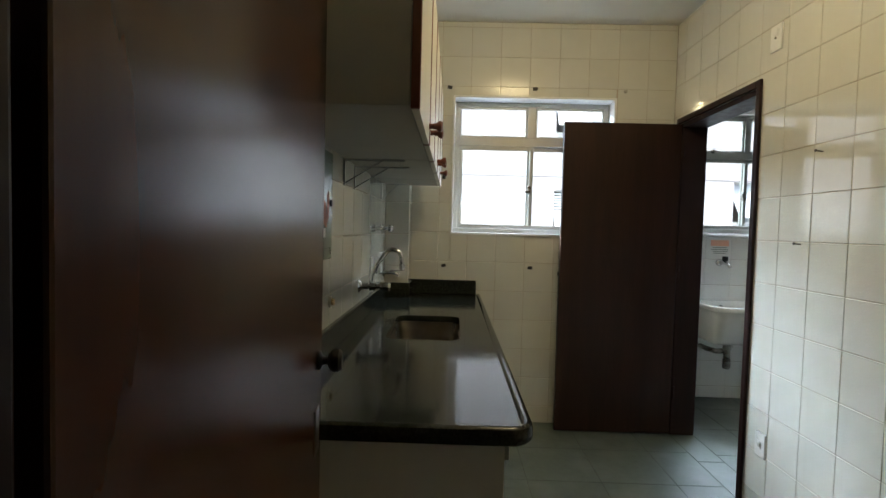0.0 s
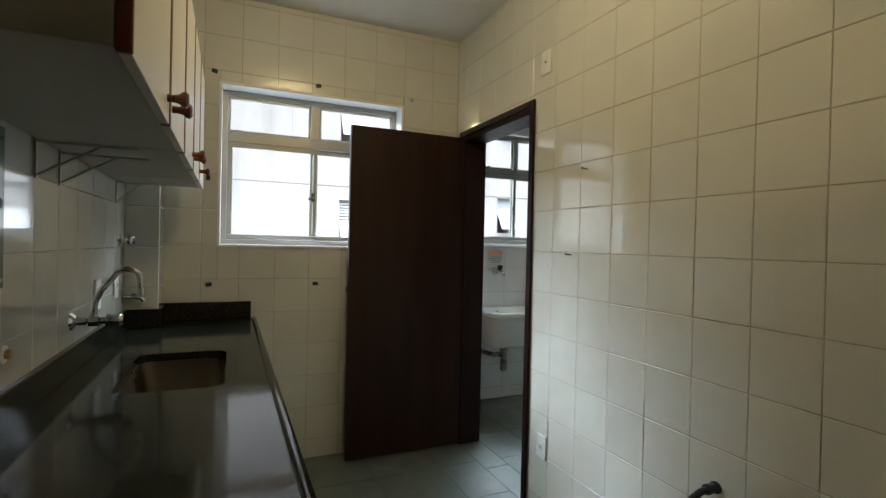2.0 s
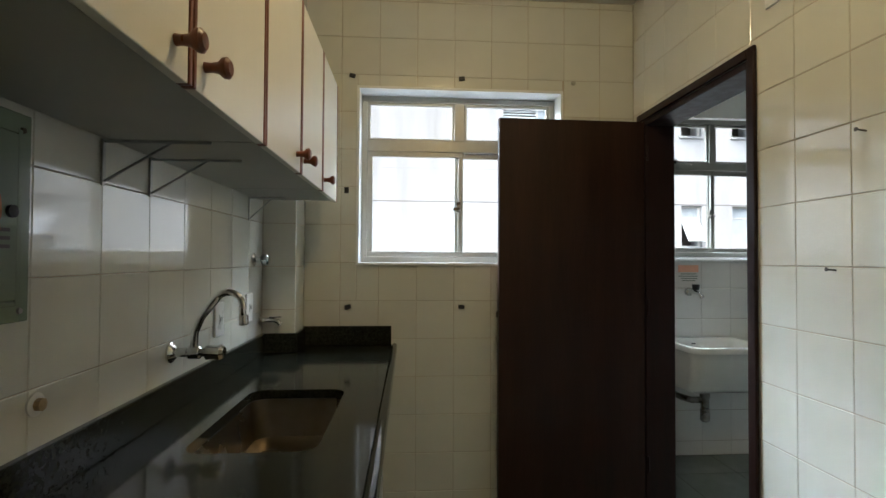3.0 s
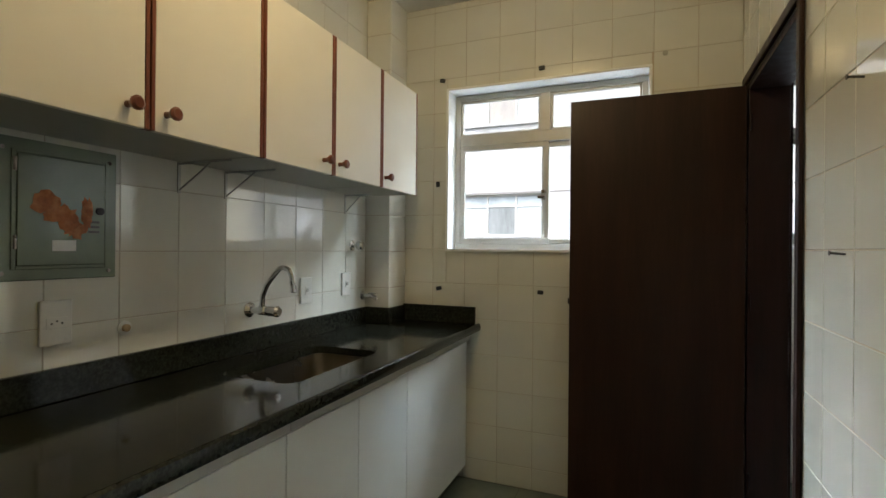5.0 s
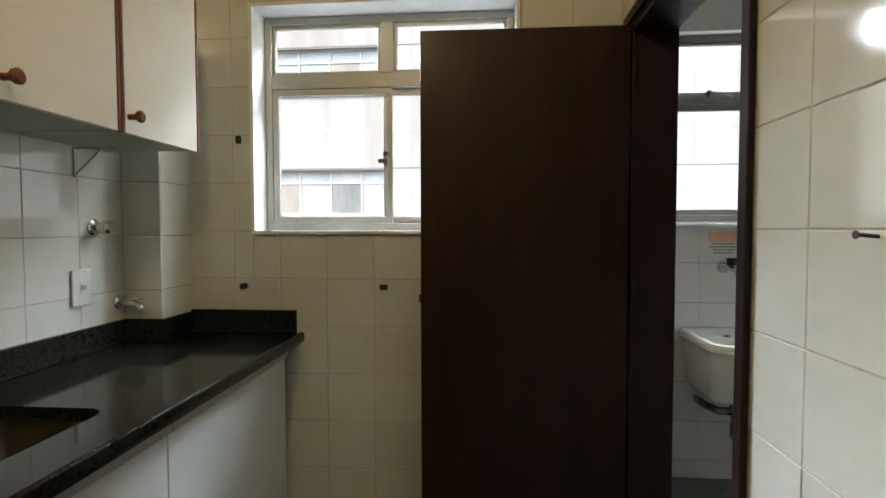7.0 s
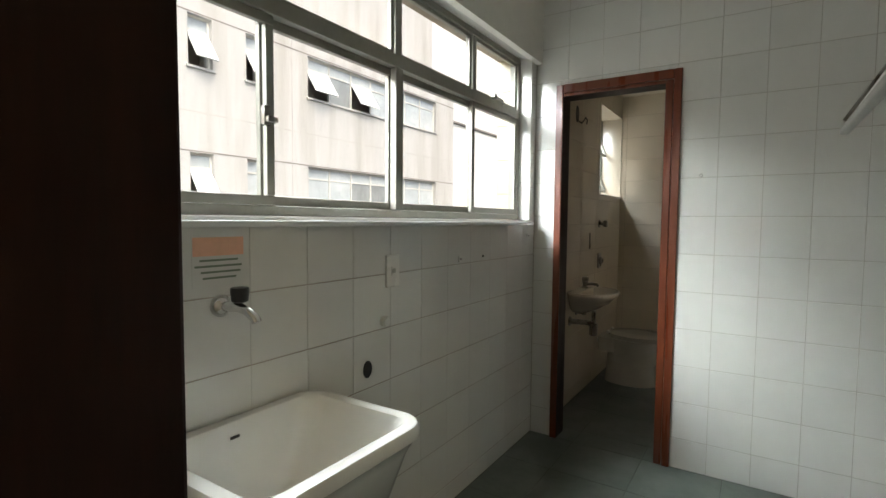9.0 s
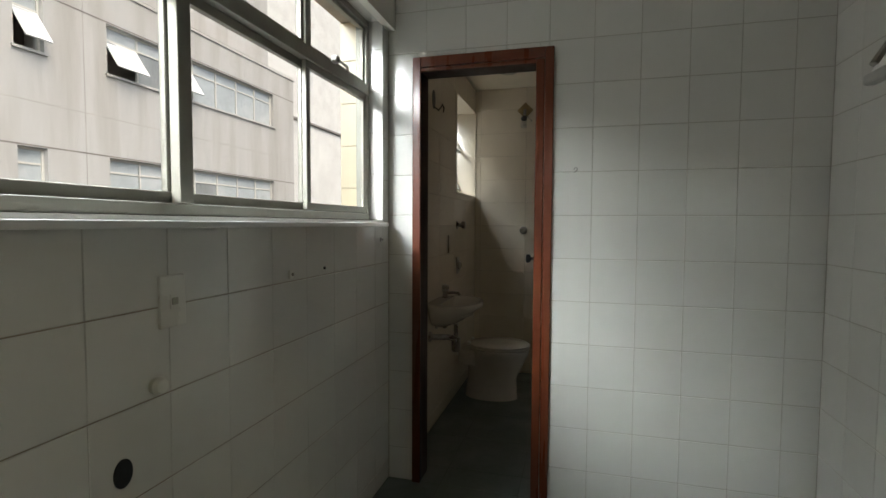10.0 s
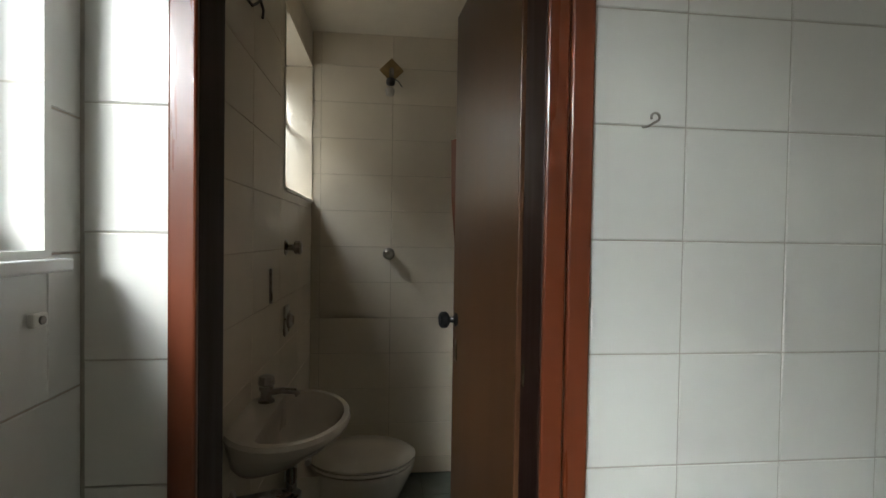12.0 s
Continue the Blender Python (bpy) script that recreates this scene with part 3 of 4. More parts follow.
door3 = tagged(new("door_3"), "brown varnished kitchen entrance door standing open inward", "door", kind="structure")
door3.location = (D3[0], KN, 0)
xa, xb, top = D3
for a, b in (((xa - 0.002, KN - 0.119, 0), (xa + 0.025, KN - 0.001, top)), ((xb - 0.025, KN - 0.119, 0), (xb + 0.002, KN - 0.001, top)),
             ((xa + 0.025, KN - 0.119, top - 0.025), (xb - 0.025, KN - 0.001, top + 0.002))):
    part("jamb", box(a, b, 0.003), wood_jamb, door3)
trim_frame(door3, "y", KN + 0.002, xa, xb, top, 0.05, 0.014, wood_jamb)
trim_frame(door3, "y", KN - 0.122, xa, xb, top, 0.05, -0.014, wood_jamb)
leaf = Matrix.Translation((0.226, -3.188, 0)) @ pose(0, 0, 0, 0, 0, 96.0)
part("leaf", moved(box((0, -0.036, 0.012), (0.765, 0, 2.07), 0.003), leaf), wood_entry, door3)
for side, off in ((1, 0.0), (-1, -0.036)):
    knob(leaf @ Vector((0.718, off, 1.075)), leaf.to_3x3() @ Vector((0, side, 0)), door3, 0.72)
part("lock_plate", moved(box((0.69, -0.0385, 0.90), (0.73, -0.0361, 0.985), 0.001), leaf), old_chrome, door3, "dark lock plate")


# ---- kitchen: wall cabinets ----
def wooden_knob(at, parent):
    return part("handle", lathe([(0.009, 0), (0.008, 0.01), (0.010, 0.022), (0.017, 0.03), (0.018, 0.037), (0.012, 0.042)], at, (1, 0, 0), 16), wood_strip, parent, "turned brown wooden knob", True)


CB, CT = 1.603, 2.145


def wall_cabinet(y0, y1, doors, label):
    cab = thing("wall_cabinet", (0.17, (y0 + y1) / 2, CB), label, "cabinet", "wall cabinets above the worktop")
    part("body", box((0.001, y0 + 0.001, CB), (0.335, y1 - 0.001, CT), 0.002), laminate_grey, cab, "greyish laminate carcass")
    for a, b, hy in doors:
        d = part("door", box((0.338, a + 0.012, CB - 0.006), (0.356, b - 0.012, CT), 0.002), laminate_cream, cab, "cream laminate door")
        part("edge_strip", box((0.337, a, CB - 0.006), (0.358, a + 0.011, CT), 0.002), wood_strip, cab, "brown wooden edge strip")
        part("edge_strip", box((0.337, b - 0.011, CB - 0.006), (0.358, b, CT), 0.002), wood_strip, cab, "brown wooden edge strip")
        wooden_knob((0.357, hy, 1.645), cab)
    return cab


wall_cabinet(-2.30, -1.431, ((-2.30, -1.823, -1.879), (-1.819, -1.432, -1.776)), "cream two-door wall cabinet with brown edge strips and wooden knobs")
wall_cabinet(-1.428, -0.657, ((-1.428, -1.042, -1.109), (-1.039, -0.658, -1.004)), "cream two-door wall cabinet with brown edge strips and wooden knobs")
wall_cabinet(-0.654, -0.272, ((-0.654, -0.272, -0.625),), "cream single-door wall cabinet next to the pillar")

for y, reach in ((-1.445, 0.24), (-1.239, 0.24), (-0.42, 0.16)):
    br = thing("wire_bracket", (0.0, y, 1.5), "thin grey wire shelf bracket under the wall cabinet", "bracket", "wire brackets under the cabinets")
    part("upright", box((0.001, y - 0.006, 1.495), (0.006, y + 0.006, 1.60), 0.001), wire_grey, br)
    part("arm", tube([(0.006, y, 1.595), (reach, y, 1.595)], 0.0035, 8), wire_grey, br, "", True)
    part("brace", tube([(0.006, y, 1.505), (reach * 0.62, y, 1.592)], 0.003, 8), wire_grey, br, "", True)

# ---- kitchen: worktop, sink and base cabinets ----
WT = 0.885
SX0, SX1, SY0, SY1 = 0.172, 0.482, -1.435, -0.885
worktop = thing("worktop", (0.3, -1.16, WT - 0.04), "dark speckled granite worktop with an upstand along the walls", "worktop")
bm = bmesh.new()
outer = [(0.002, -2.2875)] + [(0.579 + 0.03 * math.cos(radians(a)), -2.2575 + 0.03 * math.sin(radians(a))) for a in range(-90, 1, 15)]
outer += [(0.609, -0.002), (0.151, -0.002), (0.151, -0.2), (0.002, -0.2)]
loops = [outer, rounded(SX0, SY0, SX1, SY1, 0.05)]
for pts in loops:
    vs = [bm.verts.new((x, y, WT)) for x, y in pts]
    for i in range(len(vs)):
        bm.edges.new((vs[i], vs[(i + 1) % len(vs)]))
bmesh.ops.triangle_fill(bm, use_beauty=True, use_dissolve=False, edges=bm.edges)
ext = bmesh.ops.extrude_face_region(bm, geom=bm.faces[:])
bmesh.ops.translate(bm, vec=(0, 0, -0.03), verts=[v for v in ext["geom"] if isinstance(v, bmesh.types.BMVert)])
part("slab", bm, granite, worktop)
# raised rounded lip that runs along the front, round the corner and along the end
LIP = ((0.0, -0.036), (-0.005, -0.03), (-0.006, -0.012), (-0.003, 0.001), (0.004, 0.006), (0.013, 0.006), (0.019, 0.003), (0.0228, -0.001), (0.0228, -0.036))
line = [((0.632, -0.002), (-1, 0)), ((0.632, -1.0), (-1, 0))]
line += [((0.579 + 0.053 * math.cos(radians(a)), -2.257 + 0.053 * math.sin(radians(a))), (-math.cos(radians(a)), -math.sin(radians(a)))) for a in range(0, -91, -15)]
line += [((0.002, -2.31), (0, 1))]
bm = loft([[(p[0] + n[0] * d, p[1] + n[1] * d, WT + z) for d, z in LIP] for p, n in line], True, True)
bmesh.ops.recalc_face_normals(bm, faces=bm.faces[:])
part("front_edge", bm, granite, worktop, "raised rounded granite lip", True)
part("upstand", box((0.001, -2.30, WT + 0.0005), (0.02, -0.222, WT + 0.092), 0.003), granite, worktop)
part("upstand", box((0.001, -0.22, WT + 0.0005), (0.168, -0.2, WT + 0.092), 0.003), granite, worktop)
part("upstand", box((0.15, -0.199, WT + 0.0005), (0.168, -0.021, WT + 0.092), 0.003), granite, worktop)
part("upstand", box((0.15, -0.02, WT + 0.0005), (0.607, -0.001, WT + 0.098), 0.003), granite, worktop)

sink = thing("sink", (0.327, -1.16, WT - 0.17), "stained stainless steel sink bowl set into the granite", "sink")
def sink_loop(inset, z, r):
    return [(x, y, z) for x, y in rounded(SX0 + inset, SY0 + inset, SX1 - inset, SY1 - inset, r)]
bowl = loft([sink_loop(-0.012, WT - 0.031, 0.06), sink_loop(0.002, WT - 0.031, 0.05), sink_loop(0.006, WT - 0.06, 0.05), sink_loop(0.022, WT - 0.15, 0.05), sink_loop(0.05, WT - 0.168, 0.04),
             sink_loop(0.12, WT - 0.172, 0.03)], False, True)
part("bowl", bowl, steel, sink, "", True)
part("drain", lathe([(0.045, 0), (0.045, 0.003), (0.03, 0.004), (0.028, 0.001)], (0.327, -1.16, WT - 0.1722), (0, 0, 1), 20), old_chrome, sink, "dark metal drain strainer", True)

FX = 0.57
def base_cabinet(y0, y1, doors, label):
    cab = thing("base_cabinet", (0.29, (y0 + y1) / 2, 0), label, "cabinet", "base cabinets under the worktop")
    part("body", box((0.003, y0 + 0.001, 0.10), (FX - 0.02, y1 - 0.001, 0.836 if not doors else 0.70), 0.001), laminate_white, cab)
    part("plinth", box((0.003, y0 + 0.001, 0.0), (FX - 0.06, y1 - 0.001, 0.0995)), black_plastic, cab, "dark recessed plinth")
    part("handle_rail", box((FX - 0.03, y0 + 0.001, 0.797), (FX + 0.014, y1 - 0.001, 0.836), 0.004), aluminium, cab, "aluminium grip rail")
    # Solid black strip put in for the shade under the worktop.
    part("top_rail", box((FX - 0.05, y0 + 0.001, 0.8365), (FX - 0.005, y1 - 0.001, 0.8545)), black_plastic, cab, "black strip put in for the shade of the gap")
    for a, b in doors:
        part("door", box((FX - 0.018, a + 0.0015, 0.095), (FX, b - 0.0015, 0.788), 0.0015), laminate_white, cab, "plain white laminate door")
    return cab


base_cabinet(-2.27, -1.565, ((-2.27, -1.956), (-1.956, -1.565)), "white laminate base cabinet with an aluminium grip rail")
base_cabinet(-1.563, -0.803, ((-1.563, -1.185), (-1.185, -0.803)), "white laminate base cabinet under the sink")
base_cabinet(-0.801, -0.025, ((-0.801, -0.045),), "wide white laminate base cabinet beside the window wall")
part("end_panel", box((0.003, -2.29, 0.0), (FX, -2.272, 0.8545), 0.002), laminate_white, [o for o in scene.objects if o.name == "base_cabinet"][0], "plain white end panel")

# ---- kitchen: taps and wall fittings ----
faucet = thing("kitchen_faucet", (0, -1.11, 1.056), "chrome wall-mounted swan-neck kitchen tap", "tap")
part("flange", lathe([(0.03, 0), (0.031, 0.006), (0.022, 0.014), (0.014, 0.02)], (0, -1.11, 1.056), (1, 0, 0)), chrome, faucet, "", True)
part("body", lathe([(0.014, 0.015), (0.014, 0.05), (0.019, 0.055), (0.019, 0.085), (0.013, 0.09), (0.012, 0.10)], (0, -1.11, 1.056), (1, 0, 0)), chrome, faucet, "", True)
part("handle", lathe([(0.016, 0.1), (0.022, 0.105), (0.020, 0.125), (0.023, 0.145), (0.016, 0.155)], (0, -1.11, 1.056), (1, 0, 0), 12), chrome, faucet, "ribbed chrome handle", True)
neck = [(0.068, -1.11, 1.07), (0.070, -1.11, 1.115), (0.088, -1.106, 1.16), (0.122, -1.10, 1.205)]
neck += [tuple(p) for p in arc((0.158, -1.092, 1.188), 0.042, 140, -15, (1, 0, 0), (0, 0, 1), 12)] + [(0.2, -1.085, 1.155)]
part("swan_neck", tube(neck, 0.0105, 12), chrome, faucet, "", True)
part("aerator", lathe([(0.014, 0), (0.014, 0.028), (0.011, 0.03)], (0.2005, -1.085, 1.162), (0.05, 0, -1)), chrome, faucet, "", True)


def stop_valve(at, out, name, label, material=chrome, s=1.0):
    v = thing(name, at, label, "valve")
    part("flange", lathe([(0.03 * s, 0), (0.03 * s, 0.004), (0.018 * s, 0.012)], at, out), material, v, "", True)
    part("stem", lathe([(0.012 * s, 0.008), (0.012 * s, 0.035)], at, out, 12), material, v, "", True)
    part("handle", lathe([(0.014 * s, 0.034), (0.026 * s, 0.04), (0.024 * s, 0.05), (0.026 * s, 0.062), (0.018 * s, 0.07)], at, out, 8), material, v, "", True)
    return v


stop_valve((0, -0.345, 1.326), (1, 0, 0), "stop_valve", "chrome stop valve on the tiled kitchen wall")
v = thing("wall_tap", (0, -0.235, 1.043), "small chrome tap low on the tiled kitchen wall", "tap")
part("flange", lathe([(0.026, 0), (0.026, 0.005), (0.014, 0.012)], (0, -0.235, 1.043), (1, 0, 0)), chrome, v, "", True)
part("spout", tube([(0.008, -0.235, 1.043), (0.06, -0.235, 1.043), (0.085, -0.235, 1.035), (0.095, -0.235, 1.02)], 0.011, 12), chrome, v, "", True)
part("handle", box((0.04, -0.242, 1.054), (0.10, -0.228, 1.062), 0.003), chrome, v)


def plate(at, out, w, h, name, label, kind, category="socket"):
    """A wall plate; out is 'x', '-x' or '-y'."""
    turn = {"x": pose(0, 0, 0, 90, 0, 90), "-x": pose(0, 0, 0, 90, 0, -90), "-y": pose(0, 0, 0, 90, 0, 0)}[out]
    m = Matrix.Translation(at) @ turn
    p = thing(name, at, label, category)
    part("cover", moved(box((-w / 2, -h / 2, 0), (w / 2, h / 2, 0.009), 0.003), m), white_plastic, p)
    if kind == "socket":
        part("insert", moved(box((-0.026, -0.015, 0.0091), (0.026, 0.015, 0.011), 0.001), m), white_plastic, p)
        for dx in (-0.013, 0, 0.013):
            part("hole", moved(lathe([(0.003, 0.0111), (0.003, 0.0116)], (dx, -0.002 if dx else 0.004, 0), (0, 0, 1), 8), m), ink, p)
    elif kind == "switch":
        part("insert", moved(box((-0.012, -0.018, 0.0091), (0.012, 0.018, 0.012), 0.001), m), white_plastic, p)
        part("rocker", moved(box((-0.009, -0.008, 0.0121), (0.009, 0.009, 0.015), 0.001), m), laminate_grey, p)
    else:
        part("screw", moved(lathe([(0.006, 0.0091), (0.006, 0.012)], (0, 0, 0), (0, 0, 1), 10), m), old_chrome, p)
    return p


plate((0.0005, -1.827, 1.10), "x", 0.082, 0.122, "wall_socket", "white plastic wall socket above the granite upstand", "socket")
plate((0.0005, -0.751, 1.109), "x", 0.082, 0.122, "wall_switch", "white plastic switch plate beside the kitchen tap", "switch", "switch")
plate((0.0005, -0.41, 1.119), "x", 0.082, 0.122, "wall_switch", "white plastic switch plate near the pillar", "switch", "switch")
plate((KW - 0.0005, -1.05, 2.256), "-x", 0.08, 0.12, "cover_plate", "pale blank cover plate above the laundry door", "blank", "cover plate")
plate((KW - 0.0005, -1.085, 0.355), "-x", 0.075, 0.115, "wall_socket", "pale wall socket low beside the laundry door", "switch")

plug = thing("pipe_plug", (0, -1.632, 1.058), "corroded brass pipe plug in the tiled wall", "pipe plug")
part("ring", lathe([(0.022, 0), (0.022, 0.004), (0.013, 0.006)], (0, -1.632, 1.058), (1, 0, 0)), white_plastic, plug, "", True)
part("cap", lathe([(0.012, 0.004), (0.012, 0.016), (0.006, 0.018)], (0, -1.632, 1.058), (1, 0, 0), 8), brass, plug)

# fuse box
fb = thing("fuse_box", (0, -1.82, 1.22), "grey-green metal fuse box with rusty glue marks on its door", "fuse box")
PY0, PY1, PZ0, PZ1 = -1.985, -1.668, 1.218, 1.585
part("frame", box((0.0005, PY0, PZ0), (0.012, PY1, PZ1), 0.003), panel_paint, fb)
surround = bmesh.new()
for a, b in (((-1.937, 1.247), (-1.927, 1.555)), ((-1.704, 1.247), (-1.694, 1.555)), ((-1.927, 1.547), (-1.704, 1.555)), ((-1.927, 1.247), (-1.704, 1.255))):
    add_box(surround, (0.0121, *a), (0.0165, *b), 0.0015)
part("door_surround", surround, panel_paint, fb, "raised pressed rim round the door")
part("door", box((0.0125, -1.925, 1.257), (0.019, -1.706, 1.545), 0.002), panel_paint, fb)
for y in (-1.955, -1.69):
    for z in (1.238, 1.555):
        part("screw", lathe([(0.006, 0.012), (0.005, 0.0155)], (0, y, z), (1, 0, 0), 10), old_chrome, fb)
part("lock", lathe([(0.011, 0.019), (0.011, 0.025), (0.006, 0.026)], (0, -1.722, 1.41), (1, 0, 0), 14), black_plastic, fb, "small dark lock", True)
for z in (1.30, 1.50):
    part("hinge", lathe([(0.004, 0), (0.004, 0.035)], (0.017, -1.929, z), (0, 0, 1), 8), old_chrome, fb)


def blot(cy, cz, ry, rz, seed, n=26, notch=0.0):
    rnd = random.Random(seed)
    bm = bmesh.new()
    pts = []
    for i in range(n):
        a = 2 * math.pi * i / n
        k = 1 + rnd.uniform(-0.22, 0.18) - notch * max(0, math.cos(a - 4.2)) ** 6
        pts.append((cy + ry * k * math.cos(a), cz + rz * k * math.sin(a)))
    lo = [bm.verts.new((0.0191, y, z)) for y, z in pts]
    hi = [bm.verts.new((0.0197, y, z)) for y, z in pts]
    for i in range(n):
        bm.faces.new((lo[i], lo[(i + 1) % n], hi[(i + 1) % n], hi[i]))
    bm.faces.new(hi)
    return bm


part("glue_mark", blot(-1.858, 1.425, 0.04, 0.03, 4), rust_glue, fb, "rust-brown glue residue")
part("glue_mark", moved(blot(-1.822, 1.385, 0.045, 0.036, 9, notch=0.5), Matrix.Translation((0.0002, 0, 0))), rust_glue, fb, "rust-brown glue residue")
part("glue_mark", moved(blot(-1.79, 1.355, 0.03, 0.03, 12, notch=0.3), Matrix.Translation((0.0004, 0, 0))), rust_glue, fb, "rust-brown glue residue")
part("glue_mark", blot(-1.757, 1.40, 0.016, 0.045, 5), rust_glue, fb, "rust-brown glue residue")
part("sticker", box((0.0191, -1.845, 1.295), (0.0196, -1.785, 1.325)), paper, fb, "small torn white sticker")
for k in range(3):
    part("print", box((0.0191, -1.752, 1.375 - 0.014 * k), (0.0194, -1.722, 1.381 - 0.014 * k)), ink, fb, "small illegible print")

# dark wall anchors and marks
for x, z, turn in ((0.393, 2.297, 12), (0.972, 2.298, -5), (0.38, 1.082, -12), (0.975, 1.081, 3), (0.368, 1.691, 90)):
    a = thing("wall_anchor", (x, 0, z), "small black plastic anchor in the window wall tiles", "wall anchor", "black anchors round the kitchen window")
    part("clip", moved(box((-0.016, -0.012, -0.011), (0.016, 0.0, 0.011), 0.003), Matrix.Translation((x, 0.0, z)) @ pose(0, 0, 0, 0, turn, 0)), black_plastic, a)
a = thing("wall_anchor", (1.583, 0, 2.294), "pale plastic anchor beside the kitchen window", "wall anchor")
part("clip", lathe([(0.013, 0), (0.012, 0.006), (0.005, 0.008)], (1.583, 0, 2.294), (0, -1, 0), 12), laminate_grey, a)

for y, z in ((-1.272, 1.306), (-1.37, 1.684)):
    nail = thing("nail", (KW, y, z), "bent dark nail driven into a tile joint", "nail", "nails in the laundry wall")
    part("shank", tube([(KW + 0.004, y, z), (KW - 0.03, y - 0.002, z + 0.003)], 0.0028, 8), ink, nail)
    part("head", lathe([(0.006, 0), (0.006, 0.002)], (KW - 0.03, y - 0.002, z + 0.003), (-1, 0, 0), 10), ink, nail)

hose = thing("gas_hose", (KW, -2.025, 0.588), "black rubber gas hose hanging from a wall outlet", "hose")
part("outlet", lathe([(0.02, 0), (0.02, 0.006), (0.013, 0.01), (0.013, 0.03), (0.017, 0.032), (0.017, 0.045)], (KW, -2.025, 0.588), (-1, 0, 0), 10), black_plastic, hose, "", True)
hp = [(KW - 0.035, -2.025, 0.588), (KW - 0.07, -2.025, 0.585), (KW - 0.105, -2.02, 0.565), (KW - 0.125, -2.015, 0.52), (KW - 0.125, -2.01, 0.46), (KW - 0.11, -2.01, 0.36), (KW - 0.08, -2.02, 0.24)]
part("hose", tube(hp, 0.011, 12), black_plastic, hose, "", True)

lamp = thing("ceiling_lamp", (0.96, -1.6, KH), "bare warm bulb in a white ceiling socket", "lamp")
part("rose", lathe([(0.05, 0), (0.05, 0.012), (0.03, 0.03), (0.024, 0.075), (0.02, 0.077)], (0.96, -1.6, KH), (0, 0, -1)), white_plastic, lamp, "", True)
b = part("bulb", lathe([(0.013, 0.078), (0.015, 0.10), (0.03, 0.135), (0.031, 0.155), (0.022, 0.178), (0.004, 0.186)], (0.96, -1.6, KH), (0, 0, -1)), bulb_glow, lamp, "glowing bulb", True)
b.visible_shadow = False

# ---- laundry ----
tank = thing("laundry_tank", (2.66, 0.4, 0.5), "white ceramic laundry tank fixed under the window", "laundry sink")
TX0, TX1, TY0, TY1 = 2.375, 2.94, 0.192, 0.658
def tank_loop(i, z, r, back=0.0, side=None):
    s = i if side is None else side
    return [(x, y, z) for x, y in rounded(TX0 + s, TY0 + i, TX1 - s, TY1 - back, r, 7)]
basin = loft([tank_loop(0.14, 0.50, 0.05, 0.0, 0.07), tank_loop(0.10, 0.53, 0.06, 0.0, 0.05), tank_loop(0.03, 0.72, 0.07, 0.0, 0.03), tank_loop(0.012, 0.755, 0.08, 0.0), tank_loop(0.0, 0.765, 0.085), tank_loop(0.0, 0.785, 0.085),
              tank_loop(0.008, 0.797, 0.08, 0.004), tank_loop(0.025, 0.80, 0.07, 0.02), tank_loop(0.042, 0.796, 0.06, 0.035), tank_loop(0.052, 0.78, 0.06, 0.045),
              tank_loop(0.075, 0.70, 0.07, 0.05), tank_loop(0.12, 0.58, 0.06, 0.06), tank_loop(0.16, 0.545, 0.05, 0.09)], True, True)
part("basin", moved(basin, Matrix.Translation((0, 0, 0.012))), ceramic, tank, "", True)
part("maker_mark", moved(box((-0.014, -0.004, 0), (0.014, 0.004, 0.0008)), Matrix.Translation((2.62, 0.607, 0.772)) @ pose(0, 0, 0, 84, 0, 0)), ink, tank, "tiny illegible mark")
trap = thing("drain_trap", (2.58, 0.46, 0.3), "dark plastic drain trap under the laundry tank", "drain pipe")
part("cup", lathe([(0.03, 0), (0.032, -0.04), (0.026, -0.05), (0.026, -0.12), (0.03, -0.125), (0.03, -0.19), (0.02, -0.20)], (2.60, 0.45, 0.50), (0, 0, 1)), old_chrome, trap, "", True)
part("pipe", tube([(2.60, 0.45, 0.44), (2.53, 0.48, 0.43), (2.50, 0.56, 0.43), (2.50, 0.66, 0.43)], 0.02, 12), old_chrome, trap, "", True)
part("wall_cap", box((2.70, 0.652, 0.42), (2.76, 0.6618, 0.47), 0.003), laminate_grey, trap, "square pale wall cap")

tap = thing("laundry_tap", (2.619, LW, 1.118), "chrome laundry tap with a black plastic knob", "tap")
part("flange", lathe([(0.03, 0), (0.03, 0.006), (0.02, 0.02), (0.013, 0.026)], (2.619, LW, 1.118), (0, -1, 0)), chrome, tap, "", True)
part("spout", tube([(2.619, LW - 0.02, 1.118), (2.626, LW - 0.07, 1.120), (2.632, LW - 0.10, 1.112), (2.636, LW - 0.125, 1.095), (2.637, LW - 0.13, 1.085)], 0.013, 12), chrome, tap, "", True)
part("knob", lathe([(0.012, 0), (0.021, 0.004), (0.024, 0.034), (0.022, 0.04)], (2.627, LW - 0.075, 1.132), (0, 0, 1), 10), black_plastic, tap, "black plastic knob", True)

stk = thing("warning_sticker", (2.619, LW, 1.22), "faded orange and white printed sticker on the tiles", "sticker")
part("sheet", box((2.543, LW - 0.0009, 1.17), (2.693, LW - 0.0001, 1.303)), tile_white, stk)
part("band", box((2.545, LW - 0.0014, 1.252), (2.691, LW - 0.0010, 1.301)), orange_print, stk, "faded orange header band")
for k, (a, b) in enumerate(((2.563, 2.673), (2.55, 2.685), (2.566, 2.681), (2.571, 2.668))):
    part("print", box((a, LW - 0.0014, 1.2375 - 0.0155 * k), (b, LW - 0.0010, 1.243 - 0.0155 * k)), panel_paint, stk, "line of illegible print")

